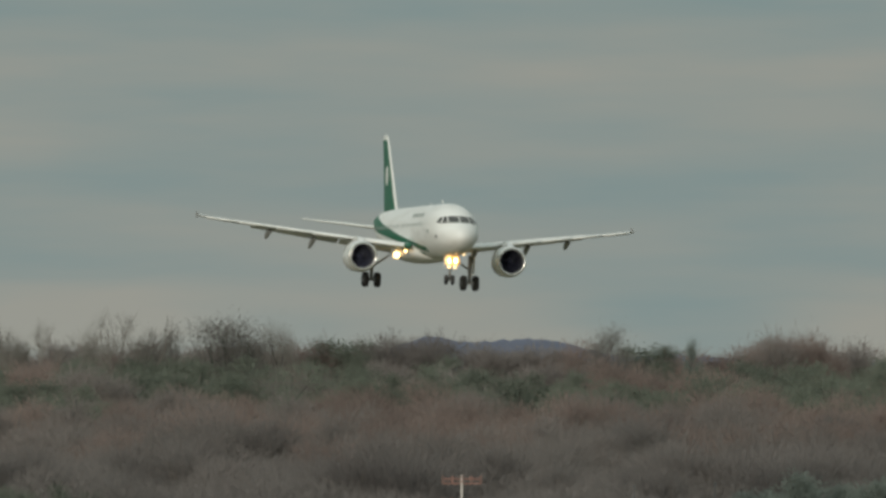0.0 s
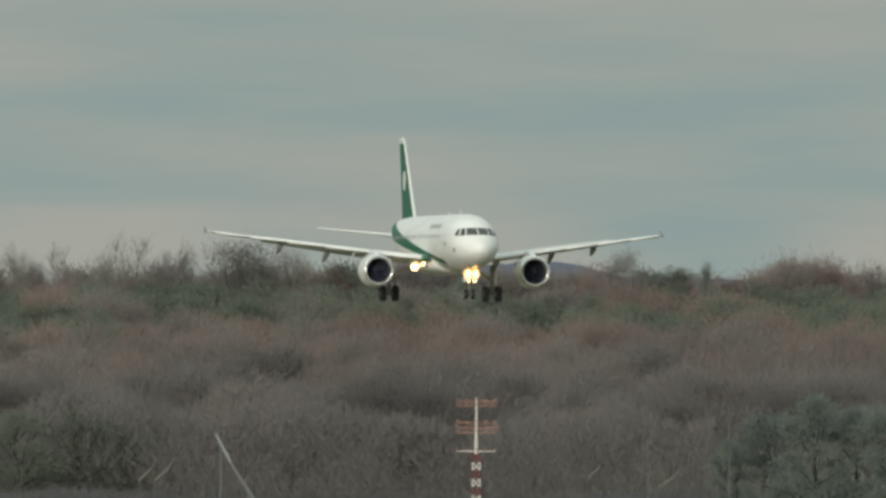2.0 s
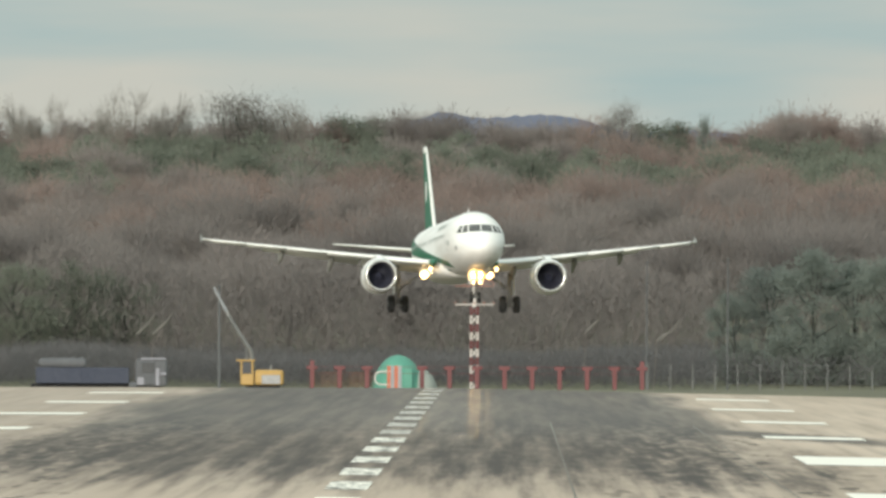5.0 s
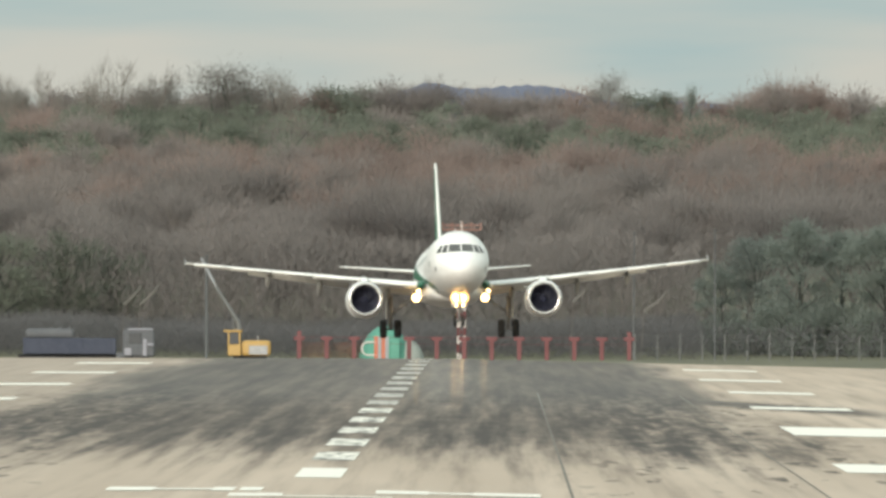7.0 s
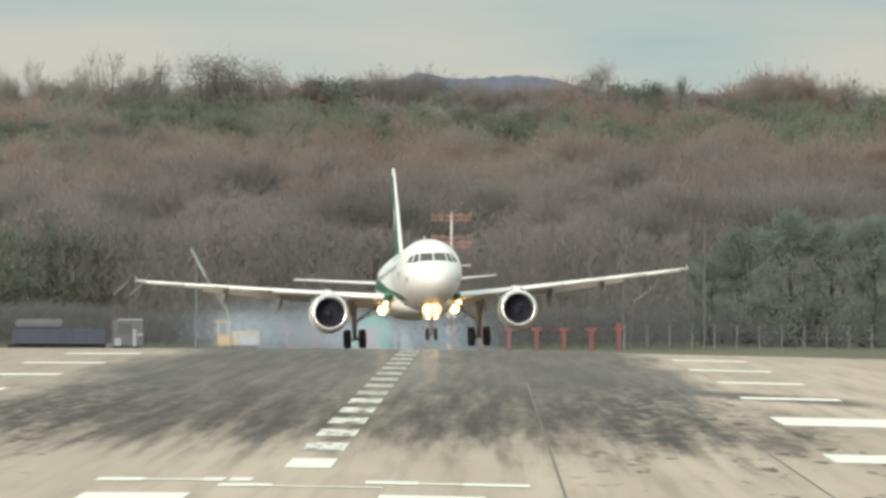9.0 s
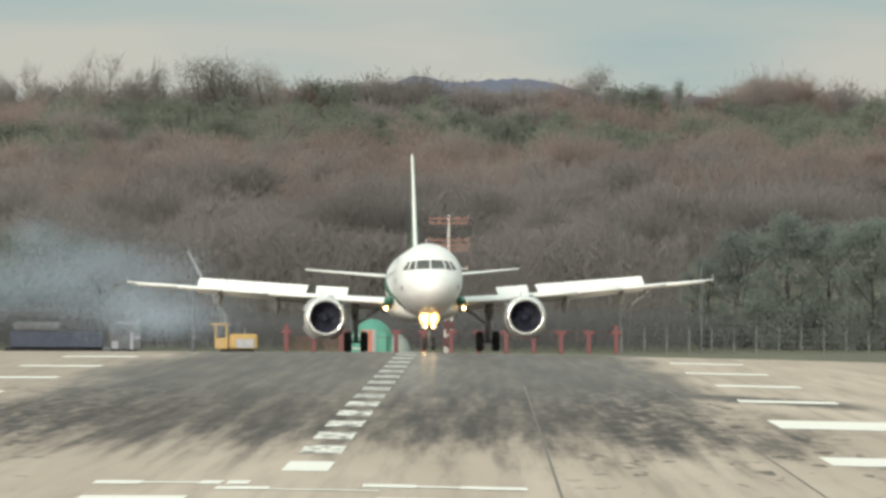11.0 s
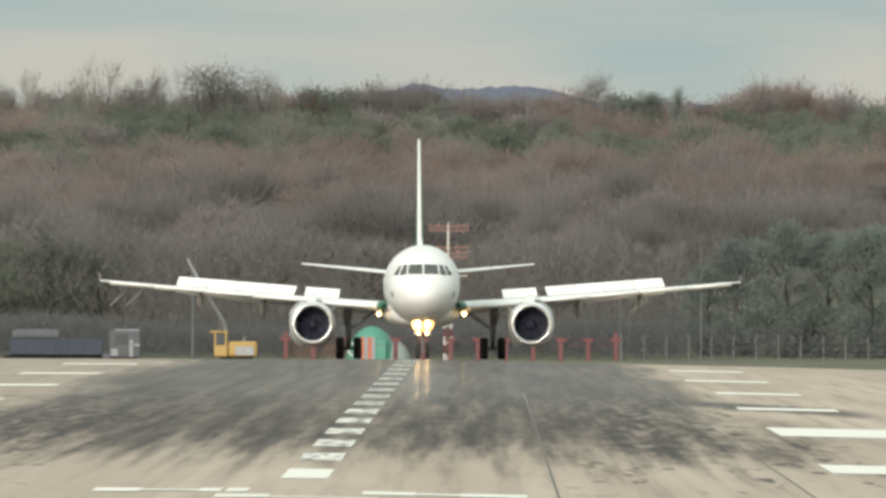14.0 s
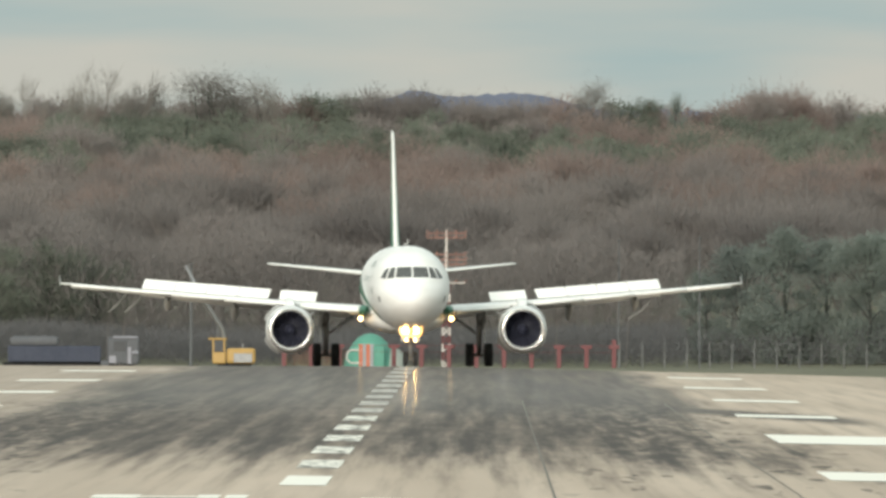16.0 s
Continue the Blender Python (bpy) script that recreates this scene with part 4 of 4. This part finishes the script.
def build_woods():
    rnd = random.Random(5)
    rows = 10
    for r in range(rows):
        y = 3185 + r * 106
        half = 0.0132 * y + 3
        x = -0.0014 * y - half + rnd.uniform(0, 4)
        while x < -0.0014 * y + half:
            yy = y + rnd.uniform(-45, 45) * (0.5 if r == 0 else 1)
            # kinds stand together in stands of a few trees
            n = noise.noise((x * 0.07, yy * 0.006, 3.0)) + rnd.uniform(-0.22, 0.22)
            if r >= 7:
                kind = "olive" if n > -0.22 else "brown" if n > -0.38 else "russet"
            elif r == 6:
                kind = "olive" if n > 0.18 else "russet" if n > -0.15 else "brown"
            elif r >= 3:
                kind = "russet" if n > -0.12 else "brown"
            elif r >= 1:
                kind = "brown" if n > -0.1 else "dim" if n > -0.35 else "russet"
            else:
                kind = "dim" if n > -0.2 else "brown"
            tall = rnd.uniform(10.6, 12.8) if r < rows - 2 else rnd.uniform(11.4, 12.6)
            plant(kind, x, yy, tall, rnd, rnd.uniform(1.0, 1.25))
            x += rnd.uniform(4.6, 7.2) if r else rnd.uniform(3.4, 5.0)
    # trees on the skyline: place across, height of the top, kind, breadth
    for x, top, kind, fat in ((-54.2, 27.4, "sparse", 0.6), (-52.3, 27.0, "sparse", 0.5), (-43.0, 28.2, "sparse", 0.7), (-40.4, 27.6, "sparse", 0.7), (-38.2, 26.2, "sparse", 0.6),
                              (-32.4, 26.5, "round", 0.85), (-30.2, 27.2, "round", 1.0), (-28.4, 26.6, "round", 0.85), (-25.0, 26.7, "round", 0.5),
                              (12.2, 26.3, "round", 0.5), (13.8, 26.0, "round", 0.45), (22.0, 25.0, "dark", 0.3),
                              (29.6, 25.6, "brown", 0.8), (33.0, 25.8, "russet", 0.9), (36.8, 25.3, "russet", 0.7), (43.5, 24.8, "sparse", 0.5)):
        y = 4262
        plant(kind, x, y, top - ground_height(x, y), rnd, fat)
    # a closing row along the skyline
    x = -64.0
    while x < 54:
        y = 4320
        n = noise.noise((x * 0.09, 7.0, 1.0))
        plant("brown" if n > 0.1 or -14 < x < 0 else "russet" if n > -0.25 else "olive", x, y, skyline(x * 4262 / y) + rnd.uniform(0.1, 0.55) - ground_height(x, y), rnd, 1.15)
        x += rnd.uniform(2.9, 4.4)
    # evergreens at the wood's near edge
    for x, y, tall, fat in ((18.6, 3126, 7.6, 0.9), (21.5, 3128, 9.8, 0.9), (25.0, 3120, 11.4, 0.95), (28.5, 3124, 10.4, 1.0), (32.0, 3118, 10.9, 1.0), (35.5, 3126, 11.4, 1.0), (38.5, 3122, 10.4, 1.0),
                            (-45, 3148, 9.0, 1.0), (-40.8, 3142, 9.6, 1.0), (-36.4, 3146, 10.0, 1.0), (-32.4, 3152, 8.6, 1.0)):
        plant("dark" if x > 0 else "olive", x, y, tall, rnd, fat)


build_woods()


def build_undergrowth():
    """Bare scrub and thin saplings along the wood's near edge."""
    rnd = random.Random(9)
    for label, crown, count, y0, y1, tall, lean in (("darker leafless scrub along the edge of the wood", "scrub_low", 70000, 3098, 3150, 3.4, 1.2),
                                                    ("grey leafless saplings inside the edge of the wood", "twig_dim", 130000, 3140, 3200, 11.5, 0.8)):
        verts, faces = [], []
        for _ in range(count):
            x, y = rnd.uniform(-54, 48), rnd.uniform(y0, y1)
            g = ground_height(x, y)
            if x > 17 and rnd.random() < 0.8:
                continue
            h = tall * (0.8 + 0.3 * noise.noise((x * 0.13, y * 0.02, tall))) * rnd.random() ** 0.8
            d = Vector((rnd.gauss(0, lean), rnd.gauss(0, lean), 1)).normalized()
            blades(verts, faces, Vector((x, y, g + h)), d, rnd.uniform(0.6, 1.6), 0.03 * rnd.uniform(0.6, 1.4), rnd)
        tagged(piece("undergrowth", verts, faces, M[crown]), label, "scrub", kind="stuff")


build_undergrowth()


# ---- approach light mast, light posts and the fence ----
def build_mast(x, y):
    g = ground_height(x, y)
    mast = empty("approach_light_mast", "red and white lattice mast with crossbars of lamps", "mast", at=pose(x, y, g))
    n = 11
    low = 7.2
    for k in range(n):
        z0, z1 = low * k / n, low * (k + 1) / n
        bm = bmesh.new()
        for sx in (-0.28, 0.28):
            for sy in (-0.28, 0.28):
                add_tube(bm, (sx, sy, z0), (sx, sy, z1), 0.075, None, 6)
        for s in (-0.28, 0.28):
            add_tube(bm, (-0.28, s, z0), (0.28, s, z1), 0.05, None, 5)
            add_tube(bm, (0.28, s, z0), (-0.28, s, z1), 0.05, None, 5)
            add_tube(bm, (s, -0.28, z0), (s, 0.28, z1), 0.05, None, 5)
        part("mast_section", bm, M["red"] if k % 2 == 0 else M["mast_white"], mast, "red lattice section" if k % 2 == 0 else "white lattice section")
    part("upper_pole", tube((0, 0, low), (0, 0, 11.6), 0.16, 0.08, 10), M["mast_white"], mast, "slim pale upper pole")
    for z, half in ((7.4, 1.5), (8.85, 1.5), (9.22, 1.55), (9.62, 1.5), (10.95, 1.5), (11.3, 1.5)):
        arm = part("crossbar", box((-half, -0.06, z - 0.05), (half, 0.06, z + 0.04), 0.012), M["mast_white" if z < 8 else "bar"], mast, "pale crossbar" if z < 8 else "orange-red crossbar")
        for i in range(5):
            xx = -half + 2 * half * i / 4
            part("lamp_housing", tube((xx, -0.2, z + 0.14), (xx, 0.12, z + 0.14), 0.075, 0.05, 8), M["bar"], arm, "small lamp housing")


def build_posts():
    xs = [-15.2 + 2.12 * k for k in range(13)]
    for i, x in enumerate(xs):
        y = 2900
        g = ground_height(x, y)
        post = empty("light_post", "short red approach light post", "post", "row of red light posts", at=pose(x, y, g))
        part("stem", box((-0.17, -0.15, -0.1), (0.17, 0.15, 2.5 + 0.5 * (i in (0, 12))), 0.03), M["red"], post)
        part("head", box((-0.42, -0.16, 2.28), (0.42, 0.16, 2.58), 0.05), M["red"], post)
        if i % 2:
            part("lamp", tube((0, -0.28, 1.95), (0, 0.1, 1.95), 0.17, 0.12, 10), M["red"], post)
    g = ground_height(0, 2902)
    rail = empty("light_rail", "thin red rail behind the row of posts", "rail", at=pose(-2.5, 2901, g))
    for z in (2.5, 2.0):
        part("bar", box((-13, -0.02, z), (13, 0.02, z + 0.03), 0.006), M["red"], rail)


def build_netting():
    """Orange safety net hung between the first posts."""
    y, x0, x1 = 2901.5, -15.2, -10.4
    net = empty("safety_netting", "sagging orange plastic safety net between red posts", "netting", at=pose(x0, y, ground_height(x0, y)))
    bm = bmesh.new()
    for k in range(25):
        x = (x1 - x0) * k / 24
        add_box(bm, (x - 0.012, -0.01, 0.6), (x + 0.012, 0.01, 2.25 - 0.2 * math.sin(math.pi * k / 24)))
    part("upright_strands", bm, M["net"], net)
    for k in range(9):
        z = 0.7 + 0.17 * k
        part("level_strand", tube((0, 0.02, z), (x1 - x0, 0.02, z), 0.016, None, 5), M["net"], net)


def build_fence():
    y = 2985
    fence = empty("fence", "pale wire fence on slim posts beside the wood", "fence", at=pose(0, y, ground_height(0, y)))
    for k in range(15):
        x = 11.0 + 1.78 * k
        part("fence_post", tube((x, 0, -0.2), (x, 0, 2.75), 0.06, 0.05, 8), M["steel"], fence)
    for z in (1.2, 1.7, 2.2, 2.65):
        part("wire", tube((10.5, 0, z), (37, 0, z), 0.009, None, 5), M["steel"], fence)


def lamp_post(x, y, tall, thick=0.075):
    g = ground_height(x, y)
    post = empty("street_lamp", "slim grey lamp post before the wood", "lamp post", "lamp posts", at=pose(x, y, g))
    part("pole", tube((0, 0, -0.2), (0, 0, tall), thick, thick * 0.7, 10), M["post"], post)
    part("lamp_head", box((-0.12, -0.7, tall - 0.02), (0.12, 0.1, tall + 0.12), 0.04), M["post"], post)


def leaning_trunk(a, b, r):
    g = ground_height(a[0], a[1])
    a, b = Vector(a), Vector(b)
    t = empty("dead_trunk", "pale leaning dead trunk in the scrub", "trunk", "leaning trunks")
    part("stem", tube((a.x - 0.3, a.y, g), a, r * 0.3, r * 0.4, 8), M["twig_dim"], t, "dark lower stem")
    mid = a.lerp(b, 0.55) + Vector((0.10, 0, -0.12))
    bm = tube(a, mid, r, r * 0.75, 8)
    add_tube(bm, mid, b, r * 0.75, r * 0.35, 8)
    add_tube(bm, a.lerp(b, 0.3), a.lerp(b, 0.45) + Vector((-0.5, 0, 0.35)), r * 0.4, r * 0.2, 6)
    part("broken_limb", bm, M["birch"], t, "pale bare limb")


def build_excavator(x, y):
    g = ground_height(x, y)
    e = empty("excavator", "yellow excavator with a raised pale grey boom", "excavator", at=pose(x, y, g))
    for s in (-0.9, 0.9):
        part("track", box((-1.7, s - 0.3, 0), (1.9, s + 0.3, 0.85), 0.25), M["tyre"], e, "black crawler track")
    part("undercarriage", box((-1.2, -0.8, 0.5), (1.4, 0.8, 1.1), 0.1), M["tyre"], e)
    body = part("body", box((-0.55, -1.2, 1.05), (1.7, 1.2, 2.25), 0.22), M["yellow"], e, "yellow engine housing")
    part("grille", box((0.0, -1.235, 1.15), (1.45, -1.19, 1.85), 0.02), M["pale"], body, "grey louvred panel")
    for k in range(5):
        part("louvre", box((0.1, -1.26, 1.22 + 0.12 * k), (1.35, -1.236, 1.27 + 0.12 * k)), M["metal"], body)
    part("exhaust", tube((0.7, -0.5, 2.2), (0.7, -0.5, 2.6), 0.06), M["metal"], body)
    cab = part("cab", box((-1.65, -1.15, 1.05), (-0.6, 0.2, 1.95), 0.1), M["yellow"], e, "yellow operator's cab")
    for xx in (-1.58, -0.72):
        for yy in (-1.08, 0.1):
            part("cab_post", box((xx - 0.07, yy - 0.06, 1.9), (xx + 0.07, yy + 0.06, 2.9), 0.02), M["yellow"], cab)
    part("window", box((-1.5, -1.09, 1.95), (-0.8, -1.06, 2.85), 0.01), M["screen"], cab, "dark cab window")
    part("rear_window", box((-1.5, 0.08, 1.95), (-0.8, 0.11, 2.85), 0.01), M["screen"], cab, "dark cab window")
    part("roof", box((-2.0, -1.2, 2.9), (-0.5, 0.25, 3.05), 0.05), M["yellow"], cab, "yellow overhanging roof")
    part("mast_rod", tube((-1.2, -0.3, 3.0), (-1.22, -0.3, 4.0), 0.05), M["steel"], cab)
    part("lower_boom", tube((-0.6, 0, 2.2), (-0.9, 0, 3.8), 0.2, 0.17, 8), M["steel"], e, "pale grey boom")
    part("middle_boom", tube((-0.88, 0, 3.7), (-2.6, 0, 6.4), 0.17, 0.14, 8), M["steel"], e, "pale grey boom")
    part("upper_boom", tube((-2.75, 0, 6.75), (-3.75, 0, 8.65), 0.15, 0.10, 8), M["pale"], e, "pale grey boom end")
    part("joint_pin", tube((-2.55, 0, 6.3), (-2.8, 0, 6.85), 0.11, 0.11, 8), M["metal"], e)


def build_lorry(x, y):
    g = ground_height(x, y)
    t = empty("lorry", "long blue-grey covered lorry with a grey cab", "lorry", at=pose(x, y, g))
    part("load_bed", box((-4.6, -1.2, 1.1), (2.7, 1.2, 2.35), 0.08), M["blue"], t, "dark blue trailer side")
    part("roof_edge", box((-4.4, -1.18, 2.35), (-0.6, 1.18, 3.1), 0.28), M["cover"], t, "grey rounded tarpaulin roof")
    for k in range(7):
        part("side_stake", box((-4.4 + 1.1 * k, -1.25, 1.1), (-4.3 + 1.1 * k, -1.2, 2.4), 0.01), M["blue"], t)
    part("chassis", box((-5.0, -0.6, 0.75), (5.3, 0.6, 1.1), 0.05), M["tyre"], t)
    cab = part("cab", box((3.2, -1.2, 0.9), (5.7, 1.2, 3.05), 0.22), M["cover"], t, "grey lorry cab")
    part("side_window", box((3.7, -1.23, 1.95), (4.7, -1.19, 2.75), 0.03), M["screen"], cab, "dark cab window")
    part("pillar", box((4.8, -1.26, 0.95), (5.1, -1.2, 2.3), 0.03), M["cabpaint"], cab, "pale lilac front pillar")
    part("mirror", box((5.15, -1.45, 1.75), (5.65, -1.25, 2.0), 0.05), M["cabpaint"], cab)
    part("step_panel", box((3.35, -1.26, 1.0), (3.9, -1.2, 1.6), 0.04), M["cabpaint"], cab)
    part("roof_visor", box((3.6, -1.25, 2.98), (5.6, -0.6, 3.14), 0.05), M["cabpaint"], cab, "pale roof visor")
    part("fuel_tank", tube((2.7, -0.9, 0.95), (3.3, -0.9, 0.95), 0.3), M["cover"], t)
    for xx in (-4.2, -3.1, -2.0, 4.3):
        for s in (-1.05, 1.05):
            v, f = spin([(-0.15, 0.0), (-0.15, 0.4), (-0.1, 0.5), (0.1, 0.5), (0.15, 0.4), (0.15, 0.0)], 18)
            piece("wheel", [(xx + a, s + b, 0.5 + c) for a, b, c in v], f, M["tyre"], t, "", True)


def build_tent(x, y):
    g = ground_height(x, y)
    t = empty("dome_tent", "green dome tent with a grey end", "tent", at=pose(x, y, g))

    def dome(c0, rx, ry, h, material, name):
        rings = []
        for i in range(9):
            a = math.pi / 2 * i / 8.4
            rings.append([(c0 + rx * math.cos(a) * math.cos(d) * (1 + 0.02 * math.cos(6 * d)), ry * math.cos(a) * math.sin(d), h * math.sin(a)) for d in (2 * math.pi * k / 24 for k in range(24))])
        v, f = loft(rings)
        piece(name, v, f, material, t, "", True)
    dome(-0.3, 2.1, 2.0, 3.45, M["tent"], "green_shell")
    dome(1.6, 1.2, 1.5, 2.3, M["tent_grey"], "grey_shell")
    part("doorway", box((0.1, -2.02, 0.2), (0.8, -1.8, 2.4), 0.05), M["tent"], t)


def build_barrier(x, y):
    g = ground_height(x, y)
    t = empty("barrier", "orange and white striped barrier with a round pale frame", "barrier", at=pose(x, y, g))
    bm = bmesh.new()
    pts = [(-0.7 - 0.45 * math.sin(math.pi * k / 10), 0, 1.15 + 0.5 * (1 - math.cos(math.pi * k / 10))) for k in range(11)]
    for a, b in zip(pts, pts[1:]):
        add_tube(bm, a, b, 0.065, None, 8)
    add_tube(bm, pts[0], (pts[0][0] + 0.8, 0, pts[0][2]), 0.065, None, 8)
    add_tube(bm, pts[-1], (pts[-1][0] + 0.8, 0, pts[-1][2]), 0.065, None, 8)
    part("round_frame", bm, M["mast_white"], t, "pale tubular frame")
    for k in range(4):
        part("panel", box((-0.2 + 0.28 * k, -0.06, 0), (0.08 + 0.28 * k, 0.06, 2.6), 0.02), M["orange"] if k % 2 == 0 else M["pale"], t)
    part("foot", box((-0.6, -0.4, -0.05), (1.2, 0.4, 0.2), 0.05), M["tyre"], t)


build_mast(-2.75, 2950)
build_posts()
build_netting()
build_fence()
lamp_post(17.4, 3000, 11.0)
lamp_post(11.1, 3040, 10.8)
lamp_post(-23.6, 3060, 8.8, 0.13)
leaning_trunk((12.0, 3060, 0.8), (13.9, 3058, 2.5), 0.085)
leaning_trunk((6.3, 3075, 1.6), (7.6, 3073, 3.0), 0.085)
leaning_trunk((-30.3, 3060, 1.2), (-28.8, 3058, 2.9), 0.085)
leaning_trunk((-29.0, 3065, 1.2), (-27.3, 3062, 3.1), 0.10)
build_excavator(-19.2, 2920)
build_lorry(-32.5, 2950)
build_tent(-8.3, 2915)
build_barrier(-9.2, 2895)


# ---- tyre smoke: pale puffs that lie under the runway until the wheels touch ----
PUFFS = []


def build_smoke():
    """Each puff is a loose cluster of tiny pale flakes, so that it thins out to its edge."""
    rnd = random.Random(21)
    for side in (-1, 1):
        for k in range(14):
            r = rnd.uniform(0.7, 1.3)
            verts, faces = [], []
            for _ in range(4800):
                p = Vector((rnd.gauss(0, 1.5), rnd.gauss(0, 1), rnd.gauss(0, 0.8))) * r
                u = Vector((rnd.gauss(0, 1), rnd.gauss(0, 1), rnd.gauss(0, 1))).normalized()
                w = u.orthogonal().normalized() * 0.0175
                w2 = u.cross(w)
                i = len(verts)
                verts += [p - w * 1.4, p + w - w2 * 1.3, p + w + w2 * 1.3]
                faces.append((i, i + 1, i + 2))
            ob = piece("smoke_puff", verts, faces, M["smoke"])
            tagged(ob, "thin bluish puff of tyre smoke over the runway", "smoke", "tyre smoke")
            PUFFS.append((ob, side, k, 8.05 + 0.05 * k, r, rnd.uniform(-1, 1), rnd.uniform(0.2, 1.0)))


build_smoke()

# ---- what moves ----
FLIGHT = ((0, -5.89, 2867.0, 22.28, 0.62, 1.85, 10.17), (0.5, -5.96, 2835.2, 20.78, 0.24, 1.90, 10.57), (1, -5.89, 2803.5, 19.12, -0.20, 1.20, 10.78),
          (1.5, -5.61, 2771.8, 17.02, -0.09, 0.80, 10.55), (2, -5.21, 2740.0, 14.91, 0.11, 0.25, 9.72), (2.5, -4.75, 2708.2, 12.64, 0.77, -1.15, 9.00),
          (3, -4.40, 2676.5, 10.34, 1.59, -1.30, 8.20), (3.5, -4.22, 2644.8, 8.15, 2.17, -1.00, 7.86), (4, -4.05, 2613.0, 6.20, 2.79, -0.20, 7.60),
          (4.5, -3.95, 2581.2, 4.72, 2.61, 0.20, 7.32), (7, -3.02, 2422.5, 0.04, 2.76, -0.60, 2.89), (7.5, -3.25, 2390.8, -0.52, 2.90, -0.60, 2.78),
          (8, -3.61, 2359.0, -1.04, 3.21, -0.10, 3.30), (8.5, -4.08, 2327.2, -1.40, 3.34, -0.20, 3.72), (9, -4.21, 2295.5, -1.22, 2.92, -1.50, 4.12),
          (11.5, -3.32, 2137.8, -1.00, 1.07, -0.10, 1.13), (12, -3.13, 2106.8, -0.93, 0.98, 0.05, 0.57), (12.5, -2.94, 2076.1, -0.86, 0.87, 0.00, 0.39),
          (13, -2.86, 2045.5, -0.79, 0.66, 0.00, -0.06), (13.5, -2.94, 2015.3, -0.72, 0.45, -0.05, -0.15), (14, -3.28, 1985.2, -0.64, 0.27, -0.05, 0.54),
          (14.5, -3.56, 1955.4, -0.58, 0.34, -0.10, 1.53), (15, -3.80, 1925.8, -0.50, 0.31, -0.15, 2.02), (15.5, -3.85, 1896.4, -0.43, 0.28, -0.20, 1.98),
          (16, -3.90, 1867.2, -0.38, 0.02, -0.20, 1.86))


def motions():
    walk(airliner, [(t, pose(x, y, z, -p, r, w)) for t, x, y, z, p, r, w in FLIGHT])
    for gear, drop in GEARS:
        late = 2.6 if drop < 0.3 else 0.0
        walk(gear, [(0, pose(0, 0, -drop)), (8.1 + late, pose(0, 0, -drop)), (8.8 + late, pose(0, 0, -drop * 0.2)), (9.6 + late, pose(0, 0, 0)), (16, pose(0, 0, 0))])
    for lamp, side in LAMPS:
        walk(lamp, [(0, pose(0, 0, 0)), (9.7, pose(0, 0, 0)), (10.6, pose(-side * 0.9, 0.6, 0.55)), (16, pose(-side * 0.9, 0.6, 0.55))])
    for wing, side in WINGS:
        root = Matrix.Translation((side * 2.0, 0, 2.7))
        up = root @ pose(0, 0, 0, 0, -2.2 * side) @ root.inverted()
        half = root @ pose(0, 0, 0, 0, -1.3 * side) @ root.inverted()
        walk(wing, [(0, up), (8.2, up), (9.2, half), (10.6, pose(0, 0, 0)), (16, pose(0, 0, 0))])
    for sp, hinge in SPOILERS:
        up = hinge @ pose(0, 0, 0, 48)
        walk(sp, [(0, hinge), (9.3, hinge), (9.9, hinge @ pose(0, 0, 0, 26)), (10.4, up), (16, up)])
    for door, hinge in DOORS:
        wide = hinge @ pose(0, 0, 0, 38)
        walk(door, [(0, hinge), (9.8, hinge), (10.4, hinge @ pose(0, 0, 0, 20)), (11.0, wide), (16, wide)])
    for ob, side, k, start, r, a, b in PUFFS:
        x0, y0 = -3.9 + side * 3.8, 2362 - 62 * (start - 8.0)
        z0 = runway_height(y0)
        low = pose(x0, y0, z0 - 7)
        drift = 8.3 + 1.4 * a
        rows = [(0, low), (start, low), (start + 0.15, pose(x0, y0 + 4, z0 + 0.2))]
        for dt in (0.6, 1.5, 3.0, 5.0):
            rows.append((start + dt, pose(x0 - drift * dt, y0 + 6 + 3 * dt * b, z0 + 0.5 + b * (0.7 * dt + 0.55 * dt * dt if dt < 4 else 10), 0, 0, 12 * dt * a)))
        rows.append((16, pose(x0 - drift * 8, y0 + 6, z0 + 0.5 + b * 12, 0, 0, 90 * a)))
        walk(ob, [(t, m) for t, m in rows if t <= 16])


motions()
